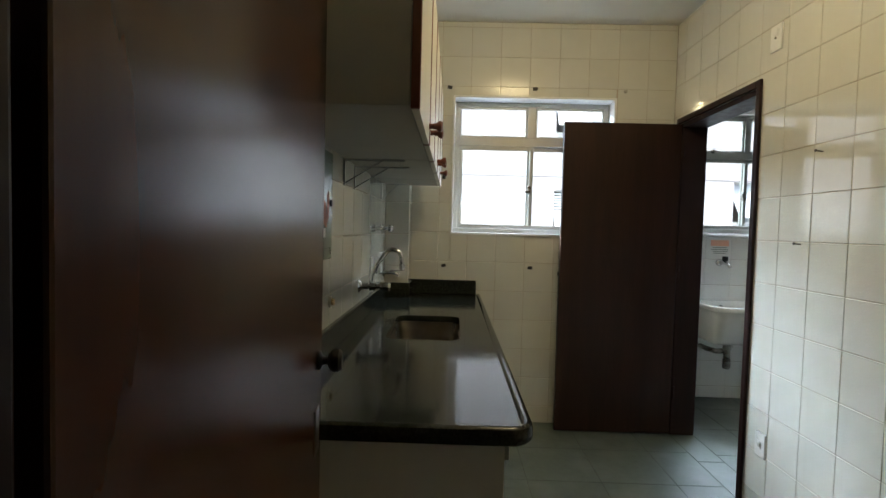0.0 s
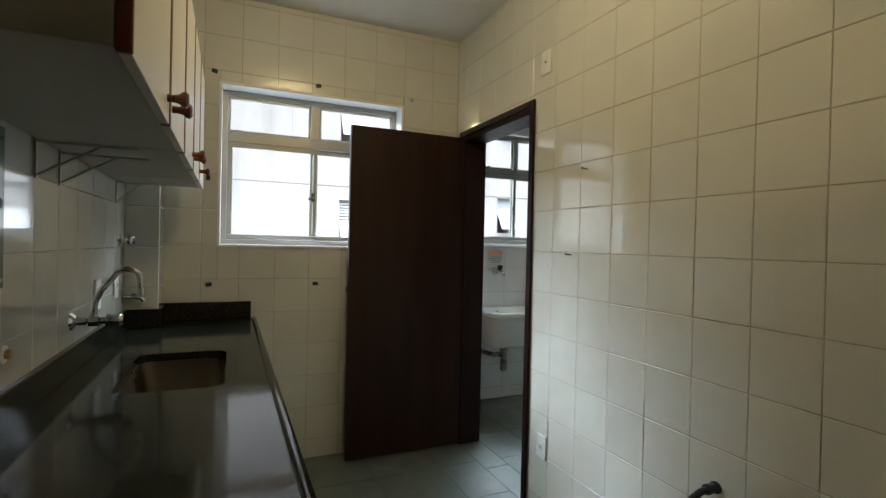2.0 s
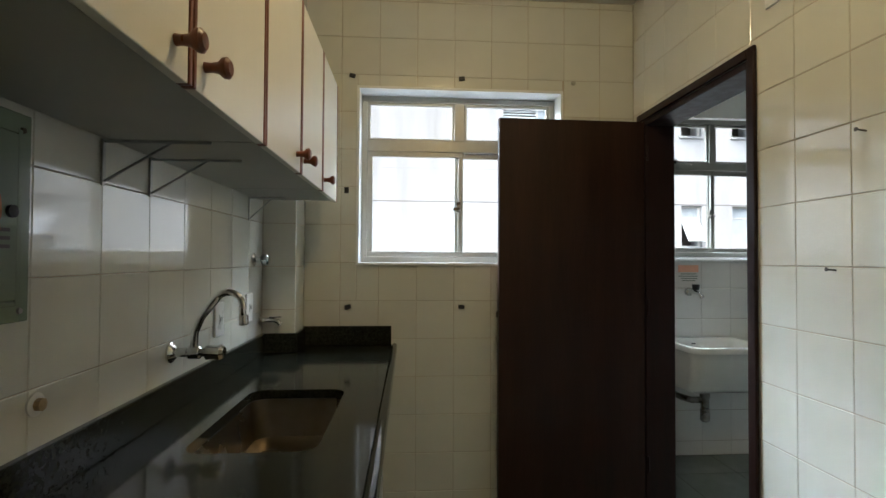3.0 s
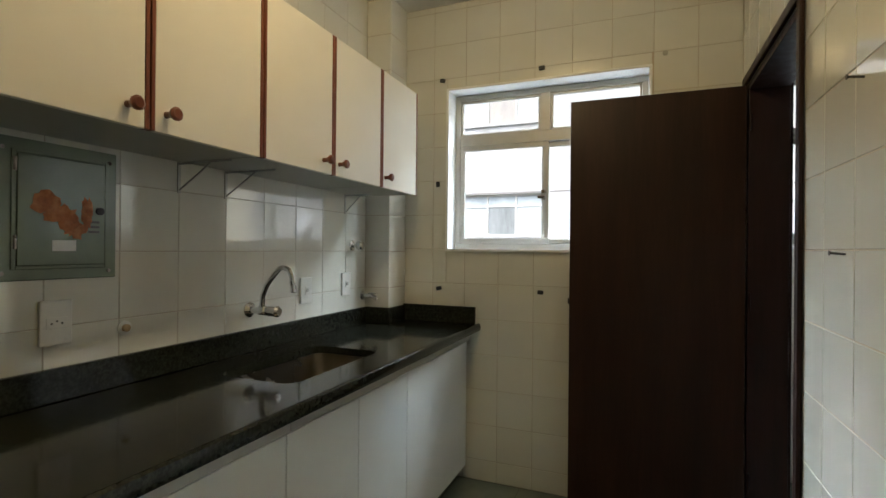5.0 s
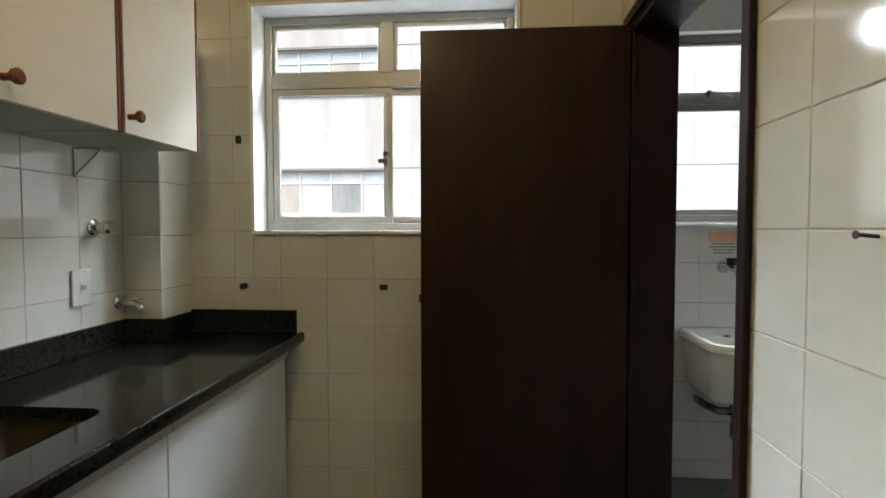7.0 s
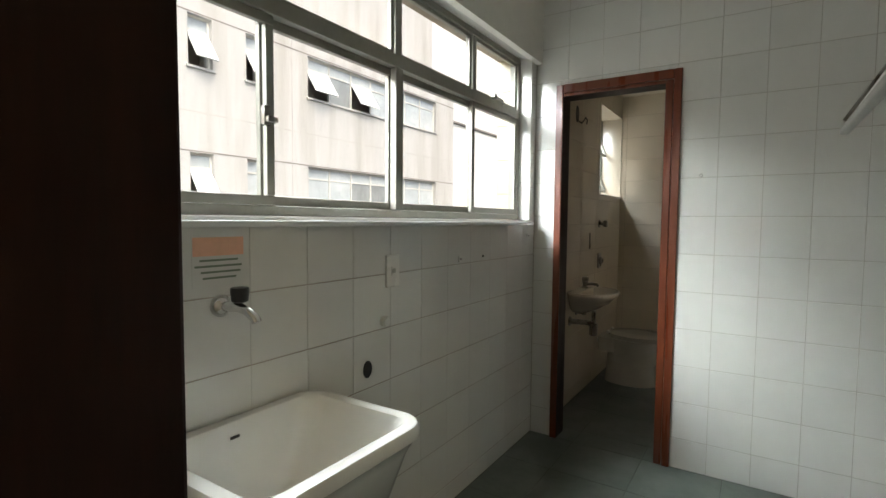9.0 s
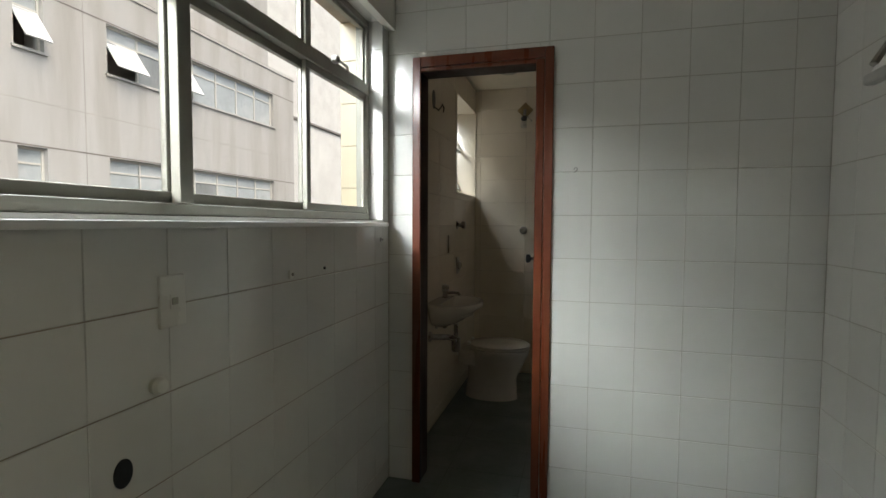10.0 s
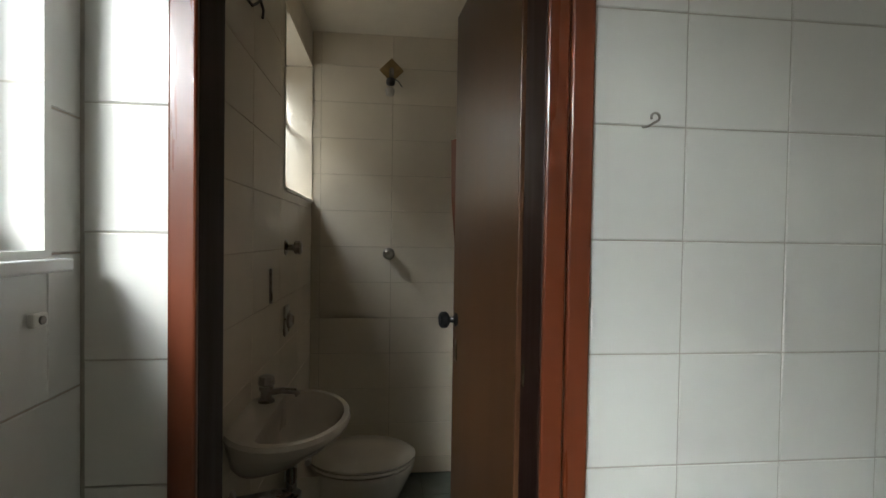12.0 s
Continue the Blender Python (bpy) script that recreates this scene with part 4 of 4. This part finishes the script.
plate((3.343, LW - 0.0005, 1.153), "-y", 0.078, 0.125, "wall_switch", "white switch plate below the laundry window", "switch", "switch")
plate((3.855, LW - 0.0005, 1.167), "-y", 0.03, 0.03, "cover_plate", "tiny pale plug in the laundry tiles", "blank", "cover plate")
plate((4.66, LW - 0.0005, 1.262), "-y", 0.03, 0.02, "cover_plate", "small grey square patch on the laundry tiles", "blank", "cover plate")
dot = thing("nail", (4.088, LW, 1.169), "dark nail head in a laundry tile joint", "nail")
part("head", lathe([(0.005, 0), (0.006, 0.006), (0.003, 0.008)], (4.088, LW, 1.169), (0, -1, 0), 10), ink, dot)
wp = thing("pipe_plug", (3.294, LW, 0.962), "white plastic pipe plug in the laundry tiles", "pipe plug")
part("cap", lathe([(0.02, 0), (0.022, 0.012), (0.016, 0.022), (0.005, 0.024)], (3.294, LW, 0.962), (0, -1, 0), 16), white_plastic, wp, "", True)
hole = thing("drain_hole", (3.203, LW, 0.797), "open black drain hole in the laundry tiles", "drain hole")
part("rim", moved(lathe([(0.032, 0), (0.032, 0.003), (0.026, 0.003)], (0, 0, 0), (0, -1, 0), 24), Matrix.Translation((3.203, LW, 0.797)) @ Matrix.Diagonal((0.72, 1, 1, 1))), black_plastic, hole, "", True)

hk = thing("wall_hook", (BX, -0.271, 1.587), "small bent wire hook in a tile joint", "hook")
part("wire", tube([(BX + 0.003, -0.26, 1.584), (BX - 0.016, -0.262, 1.582), (BX - 0.025, -0.265, 1.585)] + [tuple(p) for p in arc((BX - 0.026, -0.268, 1.595), 0.0075, -70, 210, (0, -1, 0), (0, 0, 1), 10)], 0.0022, 8), old_chrome, hk, "", True)

# wall-mounted folding drying rack
rack = thing("drying_rack", (2.95, LN, 1.57), "white metal folding drying rack tilted out from the wall", "drying rack")
def rack_pt(x, k):
    return (x, -0.69 + (LN + 0.69) * k, 1.574 + 0.98 * k)
for x in (3.245, 2.505):
    part("side_arm", tube([rack_pt(x, 0), rack_pt(x, 0.97)], 0.008, 8), old_chrome, rack, "", True)
face = bmesh.new()
vs = [face.verts.new(p) for p in ((2.505, -0.69, 1.56), (3.245, -0.69, 1.56), (3.245, LN + 0.03, 2.53), (2.505, LN + 0.03, 2.53))]
face.faces.new(vs)
ext = bmesh.ops.extrude_face_region(face, geom=face.faces[:])
bmesh.ops.translate(face, vec=(0, 0.004, 0.006), verts=[v for v in ext["geom"] if isinstance(v, bmesh.types.BMVert)])
part("panel", face, frame_white, rack, "plain white sheet panel")
part("front_rail", box((2.495, -0.698, 1.547), (3.257, -0.68, 1.563), 0.004), wire_grey, rack)
part("wall_rail", box((2.495, LN, 2.53), (3.255, LN + 0.03, 2.58), 0.004), frame_white, rack)

# ---- bathroom ----
def ellipse(cx, cy, rx, ry, z, n=28, back=None):
    out = []
    for i in range(n):
        a = 2 * math.pi * i / n
        x, y = cx + rx * math.cos(a), cy + ry * math.sin(a)
        out.append((x, min(y, back) if back is not None else y, z))
    return out


wb = thing("washbasin", (5.45, BL, 0.68), "cream ceramic washbasin fixed to the bathroom wall", "washbasin")
cx, cy, bk = 5.45, 0.475, BL - 0.001
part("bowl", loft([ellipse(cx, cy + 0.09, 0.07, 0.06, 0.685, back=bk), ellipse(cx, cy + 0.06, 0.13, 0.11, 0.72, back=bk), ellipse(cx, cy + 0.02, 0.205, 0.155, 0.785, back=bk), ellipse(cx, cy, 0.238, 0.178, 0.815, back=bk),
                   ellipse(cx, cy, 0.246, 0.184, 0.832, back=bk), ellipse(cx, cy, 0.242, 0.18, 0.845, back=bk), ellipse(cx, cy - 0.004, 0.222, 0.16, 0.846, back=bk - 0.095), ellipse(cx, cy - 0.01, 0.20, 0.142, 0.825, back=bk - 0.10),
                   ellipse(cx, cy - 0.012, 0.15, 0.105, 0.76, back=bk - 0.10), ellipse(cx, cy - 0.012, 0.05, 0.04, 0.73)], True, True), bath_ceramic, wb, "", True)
part("waste", lathe([(0.024, 0), (0.024, 0.003), (0.014, 0.004)], (cx, cy - 0.012, 0.7305), (0, 0, 1), 16), old_chrome, wb, "dark metal waste ring", True)
BTX, BTY = 5.565, BL - 0.052
bt = thing("basin_tap", (BTX, BTY, 0.845), "dark chrome tap on the washbasin", "tap")
part("body", lathe([(0.026, 0), (0.026, 0.008), (0.018, 0.015), (0.018, 0.035), (0.023, 0.04), (0.023, 0.052)], (BTX, BTY, 0.846), (0, 0, 1)), old_chrome, bt, "", True)
part("spout", tube([(BTX, BTY - 0.01, 0.876), (BTX, BTY - 0.05, 0.882), (BTX, BTY - 0.09, 0.879), (BTX, BTY - 0.10, 0.866)], 0.0105, 10), old_chrome, bt, "", True)
part("handle", lathe([(0.02, 0), (0.027, 0.006), (0.024, 0.03), (0.009, 0.036)], (BTX, BTY, 0.899), (0, 0, 1), 8), old_chrome, bt, "", True)
tr = thing("basin_trap", (5.47, 0.48, 0.5), "dark metal waste pipe under the washbasin", "drain pipe")
part("pipe", tube([(5.45, 0.465, 0.70), (5.45, 0.465, 0.60)], 0.016, 12), old_chrome, tr, "", True)
part("cup", lathe([(0.022, 0), (0.03, 0.008), (0.03, 0.09), (0.018, 0.096)], (5.45, 0.465, 0.515), (0, 0, 1), 16), old_chrome, tr, "", True)
part("wall_pipe", tube([(5.45, 0.465, 0.60), (5.42, 0.51, 0.612), (5.385, 0.57, 0.617), (5.375, 0.618, 0.617)], 0.019, 12), old_chrome, tr, "", True)
part("wall_flange", lathe([(0.036, 0), (0.036, 0.006), (0.022, 0.014)], (5.375, BL, 0.617), (0, -1, 0), 16), old_chrome, tr, "", True)
part("supply_valve", lathe([(0.024, 0), (0.024, 0.01), (0.013, 0.016), (0.013, 0.05), (0.02, 0.054), (0.018, 0.075)], (5.515, BL, 0.665), (0, -1, 0), 12), old_chrome, tr, "", True)
part("supply_hose", tube([(5.515, BL - 0.035, 0.668), (5.53, BL - 0.04, 0.70), (5.55, BL - 0.045, 0.74), (5.56, BL - 0.05, 0.80)], 0.007, 8), old_chrome, tr, "", True)

wc = thing("toilet", (6.13, 0.34, 0), "cream ceramic toilet with a closed plastic lid", "toilet")
tx, ty = 6.13, 0.285
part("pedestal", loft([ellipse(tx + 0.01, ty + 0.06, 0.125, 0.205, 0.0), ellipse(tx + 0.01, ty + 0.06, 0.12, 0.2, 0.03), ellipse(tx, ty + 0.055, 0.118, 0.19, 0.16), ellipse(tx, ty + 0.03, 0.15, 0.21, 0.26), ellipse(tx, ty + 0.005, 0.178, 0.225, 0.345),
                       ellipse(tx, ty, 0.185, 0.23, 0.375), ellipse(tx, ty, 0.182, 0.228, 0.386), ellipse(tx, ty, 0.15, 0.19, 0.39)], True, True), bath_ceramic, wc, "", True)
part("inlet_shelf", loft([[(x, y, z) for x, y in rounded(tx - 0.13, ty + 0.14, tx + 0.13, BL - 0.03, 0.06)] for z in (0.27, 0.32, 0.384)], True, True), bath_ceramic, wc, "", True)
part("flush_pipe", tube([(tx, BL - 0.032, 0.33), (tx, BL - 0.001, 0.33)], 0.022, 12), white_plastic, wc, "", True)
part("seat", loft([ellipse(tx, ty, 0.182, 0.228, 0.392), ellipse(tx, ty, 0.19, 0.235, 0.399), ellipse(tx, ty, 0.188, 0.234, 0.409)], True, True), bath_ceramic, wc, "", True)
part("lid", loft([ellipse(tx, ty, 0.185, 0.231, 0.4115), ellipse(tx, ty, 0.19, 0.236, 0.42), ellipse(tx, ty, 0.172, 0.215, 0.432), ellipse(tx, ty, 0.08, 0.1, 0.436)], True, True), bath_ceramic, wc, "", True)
for dx in (-0.07, 0.07):
    part("lid_hinge", lathe([(0.013, -0.02), (0.013, 0.02)], (tx + dx, ty + 0.225, 0.425), (1, 0, 0), 12), white_plastic, wc, "", True)

stop_valve((6.10, BL, 1.333), (0, -1, 0), "stop_valve", "worn chrome valve on the bathroom wall", old_chrome, 1.15)
fl = thing("flush_valve", (6.105, BL, 1.018), "tarnished metal flush valve plate on the bathroom wall", "flush valve")
part("plate", box((6.06, BL - 0.012, 0.955), (6.15, BL, 1.085), 0.008), old_chrome, fl)
part("button", lathe([(0.034, 0.011), (0.034, 0.024), (0.022, 0.034), (0.006, 0.036)], (6.105, BL, 1.02), (0, -1, 0), 18), old_chrome, fl, "", True)
mk = thing("towel_bar_stub", (5.82, BL, 1.195), "narrow dark metal strip on the bathroom tiles", "wall bracket")
part("strip", box((5.815, BL - 0.01, 1.13), (5.827, BL, 1.26), 0.002), old_chrome, mk)
stop_valve((BB, 0.18, 1.288), (-1, 0, 0), "shower_valve", "worn chrome shower valve on the back wall", old_chrome, 1.15)
SY = 0.177
sh = thing("shower_outlet", (BB, SY, 2.34), "bare shower outlet with a square cover and loose wires", "shower outlet")
part("cover", moved(box((-0.05, -0.05, 0), (0.05, 0.05, 0.006), 0.001), Matrix.Translation((BB, SY, 2.34)) @ pose(0, 0, 0, 90, 0, -90) @ pose(0, 0, 0, 0, 0, 45)), brass, sh, "tarnished square cover plate")
part("pipe", tube([(BB - 0.004, SY, 2.34), (BB - 0.05, SY, 2.33), (BB - 0.06, SY, 2.29)], 0.013, 10), old_chrome, sh, "", True)
part("elbow", lathe([(0.02, 0), (0.026, 0.01), (0.024, 0.03), (0.014, 0.034)], (BB - 0.055, SY + 0.005, 2.275), (-0.2, 0, -1), 12), ink, sh, "", True)
part("nozzle", lathe([(0.014, 0), (0.026, 0.015), (0.024, 0.04), (0.016, 0.048)], (BB - 0.055, SY + 0.008, 2.225), (-0.4, 0, -1), 14), bath_ceramic, sh, "", True)
part("wire", tube([(BB - 0.02, SY, 2.30), (BB - 0.06, SY - 0.04, 2.26), (BB - 0.05, SY - 0.06, 2.235)], 0.003, 6), ink, sh)
wo = thing("lamp_outlet", (5.44, BL, 2.13), "open wall outlet with loose black wires", "wall outlet")
part("box", moved(lathe([(0.05, 0), (0.05, 0.003)], (0, 0, 0), (0, 0, 1), 18), Matrix.Translation((5.44, BL, 2.135)) @ pose(0, 0, 0, 90) @ Matrix.Diagonal((0.7, 1.2, 1, 1))), black_plastic, wo)
part("wire", tube([(5.45, BL - 0.004, 2.09), (5.49, BL - 0.02, 2.075), (5.54, BL - 0.02, 2.105), (5.585, BL - 0.02, 2.135), (5.62, BL - 0.02, 2.12), (5.61, BL - 0.02, 2.09)], 0.0045, 8), ink, wo, "", True)
bl = thing("ceiling_lamp", (5.935, 0.212, BH), "unlit round glass ceiling lamp in the bathroom", "lamp")
part("base", lathe([(0.07, 0), (0.07, 0.02), (0.06, 0.025)], (5.935, 0.212, BH), (0, 0, -1), 24), white_plastic, bl, "", True)
part("globe", lathe([(0.06, 0.024), (0.085, 0.035), (0.098, 0.06), (0.09, 0.095), (0.06, 0.122), (0.02, 0.132)], (5.935, 0.212, BH), (0, 0, -1), 28), lamp_glass_off, bl, "milky glass globe", True)

# ---- outside ----
structure("ground", box((-60, 0.95, -6.4), (80, 90, -6.0)), asphalt, "grey paved yard far below", "ground")
FY = 9.5
# columns: x0, x1, number of lights, tilted lights by sill height
COLUMNS = ((-3.75, -0.75, 4, {}), (7.66, 8.2, 1, {1.67: (0,), 4.52: (0,)}), (9.02, 9.55, 1, {4.52: (0,)}), (10.85, 16.85, 7, {4.52: (0, 2)}))
SILLS = (-1.18, 1.67, 4.52)
TOP, BATH = 6.33, (3.03, 4.40, 1.14, 2.42)
holes = [(a, s, b, s + 1.06) for a, b, _, _ in COLUMNS for s in SILLS]
holes += [(BATH[0], BATH[2] + d, BATH[1], BATH[3] + d) for d in (0, 2.75)]
house = thing("apartment_building", (6, FY, -6.0), "pale weathered concrete apartment block across the yard", "building")
part("wall", slab_with_holes((-14, -6.0, 18.05, TOP), holes, lambda u, v, w: (u, FY + w, v), 0.5), concrete, house)
part("roof", box((-14, FY + 0.5, TOP - 0.3), (18.05, FY + 9, TOP - 0.1)), concrete, house)
part("coping", box((-14.02, FY - 0.03, TOP), (18.08, FY + 0.52, TOP + 0.05), 0.01), concrete, house)
part("upper_storey", box((-14, FY + 1.0, TOP - 0.1), (18.05, FY + 8.9, 12.0), 0.01), concrete, house, "set-back upper storey")
part("side_wall", box((17.55, FY + 0.5, -6.0), (18.05, FY + 9, TOP - 0.3)), concrete, house)
part("back_wall", box((-14, FY + 0.75, -6), (17.5, FY + 0.85, TOP - 0.3)), curtain, house, "dim rooms behind the windows")
for s in SILLS:
    part("joint", box((-14, FY - 0.004, s + 1.075), (18.05, FY + 0.01, s + 1.105)), joint_dark, house, "dark horizontal joint")
    part("joint", box((-14, FY - 0.003, s + 1.90), (18.05, FY + 0.01, s + 1.915)), joint_pale, house, "thin horizontal joint")
for k in range(14):
    x = -13 + k * 2.12
    if not any(a - 0.1 < x < b + 0.1 for a, b, *_ in COLUMNS + (BATH,)):
        part("joint", box((x, FY - 0.003, -6), (x + 0.018, FY + 0.01, TOP - 0.002)), joint_pale, house, "thin vertical joint")


def far_window(x0, x1, z0, z1, lights, tilted, rnd):
    w = part("window", ring(x0, x1, z0, z1, FY + 0.10, FY + 0.16, 0.045), far_frame, house)
    step = (x1 - x0) / lights
    tr = z1 - 0.30
    part("transom", box((x0 + 0.045, FY + 0.11, tr - 0.02), (x1 - 0.045, FY + 0.15, tr + 0.02)), far_frame, w)
    for i in range(1, lights):
        part("mullion", box((x0 + i * step - 0.022, FY + 0.105, z0 + 0.045), (x0 + i * step + 0.022, FY + 0.155, z1 - 0.045)), far_frame, w)
    for i in range(lights):
        a, b = x0 + i * step + 0.03, x0 + (i + 1) * step - 0.03
        part("pane", box((a, FY + 0.128, tr + 0.02), (b, FY + 0.132, z1 - 0.04)), far_pane, w)
        if i in tilted:
            h = tr - z0 - 0.06
            m = Matrix.Translation((0, FY + 0.12, tr - 0.03)) @ pose(0, 0, 0, -34)
            part("tilted_sash", moved(ring(a, b, -h, 0, -0.015, 0.015, 0.035), m), frame_white, w)
            part("pane", moved(box((a + 0.03, -0.003, -h + 0.03), (b - 0.03, 0.003, -0.03)), m), far_sky_glass, w)
        else:
            part("pane", box((a, FY + 0.128, z0 + 0.04), (b, FY + 0.132, tr - 0.02)), rnd.choice((far_pane, far_pane, curtain, far_shade)), w)
    part("sill", box((x0 - 0.05, FY - 0.05, z0 - 0.05), (x1 + 0.05, FY + 0.1, z0)), concrete, w)


# Near-white colour paints the sky's reflection into the tilted panes.
far_sky_glass = shader("far_sky_glass", (0.75, 0.77, 0.78), 0.06, spread=0.03, scale=1, coat=0.6)
rnd = random.Random(7)
for a, b, lights, tilted in COLUMNS:
    for s in SILLS[1:]:
        far_window(a, b, s, s + 1.06, lights, tilted.get(s, ()), rnd)


def bath_light(x0, x1, z0, z1):
    """A small window: a louvre above a tilted sash, with a fixed light beside them."""
    w = part("window", ring(x0, x1, z0, z1, FY + 0.10, FY + 0.16, 0.045), far_frame, house)
    mid, tr = x0 + 0.90, z1 - 0.52
    part("mullion", box((mid - 0.02, FY + 0.105, z0 + 0.045), (mid + 0.02, FY + 0.155, z1 - 0.045)), far_frame, w)
    part("transom", box((x0 + 0.045, FY + 0.11, tr - 0.02), (mid - 0.02, FY + 0.15, tr + 0.02)), far_frame, w)
    part("pane", box((mid + 0.02, FY + 0.128, z0 + 0.04), (x1 - 0.04, FY + 0.132, z1 - 0.04)), far_pane, w)
    for i in range(6):
        slat = moved(box((x0 + 0.045, -0.035, -0.006), (mid - 0.02, 0.035, 0.006)), Matrix.Translation((0, FY + 0.12, tr + 0.07 + i * 0.072)) @ pose(0, 0, 0, 40))
        part("slat", slat, frame_white, w)
    h = tr - z0 - 0.06
    m = Matrix.Translation((0, FY + 0.12, tr - 0.03)) @ pose(0, 0, 0, -34)
    part("tilted_sash", moved(ring(x0 + 0.03, mid - 0.02, -h, 0, -0.015, 0.015, 0.035), m), frame_white, w)
    part("pane", moved(box((x0 + 0.06, -0.003, -h + 0.03), (mid - 0.05, 0.003, -0.03)), m), far_sky_glass, w)


for d in (0, 2.75):
    bath_light(BATH[0], BATH[1], BATH[2] + d, BATH[3] + d)

back = thing("rendered_house", (22, 13, -6), "plain white rendered house beyond the apartment block", "building")
part("wall", box((18.95, 13.0, -6), (34, 20, 6.35), 0.02), plain_render, back)
part("coping", box((18.85, 12.9, 6.35), (34.1, 20.1, 6.47), 0.02), joint_dark, back, "dark roof coping")
# Added white backdrop that covers the blue sky and stands for white overcast.
far = thing("white_sky_backdrop", (34, 30, -6), "added white backdrop for the overcast sky, with a few tower windows", "building")
part("wall", box((23.8, 30.0, -6), (120, 40, 44), 0.02), plain_render, far)
for k in range(3):
    for i in range(4):
        x, z = 26.5 + 5 * i, 6.0 + 3.2 * k
        part("window", box((x, 29.95, z), (x + 1.6, 30.01, z + 1.3)), far_frame, far)
        part("pane", box((x + 0.1, 29.9, z + 0.1), (x + 1.5, 29.945, z + 1.2)), far_pane, far)
tower = thing("tower_block", (28.6, 22, -6), "tall green tiled tower in the distance", "building")
part("wall", box((26.0, 20.2, -6), (31.2, 30, 30)), green_tile, tower)
for k in range(7):
    part("window", box((28.8, 20.14, 1.1 + 3 * k), (30.0, 20.22, 2.4 + 3 * k)), far_frame, tower)
    part("pane", box((28.9, 20.10, 1.2 + 3 * k), (29.9, 20.135, 2.3 + 3 * k)), far_dark, tower)

# outer jamb of the laundry window, clad in beige tiles
fin = structure("wall_fin", box((4.681, 0.787, 1.347), (4.6865, 0.886, 2.343)), joint_dark, "beige tiled outer jamb beside the laundry window", "wall")

# ---- tiles ----
lay_tiles(wall_north, (0, 0.006, 0), (1, 0, 0), (0, 0, 1), (0.149, 0, KW, KH), (0.337, 1.113), (0.199, 0.199), [KWIN], tile_cream, gap=0.0018)
lay_tiles(wall_west, (-0.006, 0, 0), (0, 1, 0), (0, 0, 1), (KN, 0.85, -0.198, KH), (-1.441, 1.294), (0.2065, 0.2065), [], tile_cream, gap=0.0018)
lay_tiles(wall_east, (KW + 0.006, 0, 0), (0, -1, 0), (0, 0, 1), (0, 0, 3.2, KH), (1.524, 1.316), (0.199, 0.2015), [(-D1[1], -0.1, -D1[0], D1[2])], tile_cream)
lay_tiles(pillar, (0, -0.198, 0), (1, 0, 0), (0, 0, 1), (0, 0.85, 0.155, KH), (0.155, 1.294), (0.2065, 0.2065), [], tile_cream)
lay_tiles(pillar, (0.149, 0, 0), (0, 1, 0), (0, 0, 1), (-0.198, 0.85, 0.0, KH), (-0.198, 1.294), (0.2065, 0.2065), [], tile_cream)
lay_tiles(wall_laundry_north, (0, LW + 0.006, 0), (1, 0, 0), (0, 0, 1), (LX, 0, BX, KH), (2.712, 1.142), (0.2085, 0.209), [LWIN], tile_white, gap=0.0034, upright_gap=0.0007)
lay_tiles(wall_laundry_east, (BX + 0.006, 0, 0), (0, -1, 0), (0, 0, 1), (-LW, 0, -LN, KH), (0.341, 1.586), (0.2, 0.2025), [(-D2[1], -0.1, -D2[0], D2[2])], tile_white)
lay_tiles(wall_laundry_south, (0, LN - 0.006, 0), (-1, 0, 0), (0, 0, 1), (-BX, 0, -LX, KH), (-BX, 1.586), (0.2, 0.2025), [], tile_white)
lay_tiles(wall_bath_north, (0, BL + 0.006, 0), (1, 0, 0), (0, 0, 1), (BI, 0, BB, BH), (BB, 1.533), (0.404, 0.2055), [BWIN], tile_bath, gap=0.0018)
lay_tiles(wall_bath_east, (BB + 0.006, 0, 0), (0, -1, 0), (0, 0, 1), (-BL, 0, -BR, BH), (-0.571, 1.533), (0.404, 0.2055), [], tile_bath, gap=0.0018)
lay_tiles(fin, (4.681, 0, 0), (0, -1, 0), (0, 0, 1), (-0.886, 1.348, -0.788, 2.342), (-0.886, 1.73), (0.2, 0.211), [], beige_tile)
lay_tiles(floor, (0, 0, -0.008), (1, 0, 0), (0, 1, 0), (-0.65, -5.15, KW, 0), (0.87, -0.4), (0.4, 0.4), [], floor_tile, gap=0.003, wobble=0.0008, thick=0.008)
lay_tiles(floor, (0, 0, -0.008), (1, 0, 0), (0, 1, 0), (KW, D1[0], LX, D1[1]), (KW, D1[0]), (0.4, 0.41), [], floor_tile, gap=0.003, wobble=0.0004, thick=0.008)
lay_tiles(floor, (0, 0, -0.008), (1, 0, 0), (0, 1, 0), (LX, LN, BX, LW), (4.366, -0.02), (0.4, 0.4), [], floor_tile, gap=0.003, wobble=0.0008, thick=0.008)
lay_tiles(floor, (0, 0, -0.008), (1, 0, 0), (0, 1, 0), (BX, BR, BB, BL), (4.95, -0.02), (0.4, 0.4), [], floor_tile, gap=0.003, wobble=0.0008, thick=0.008)
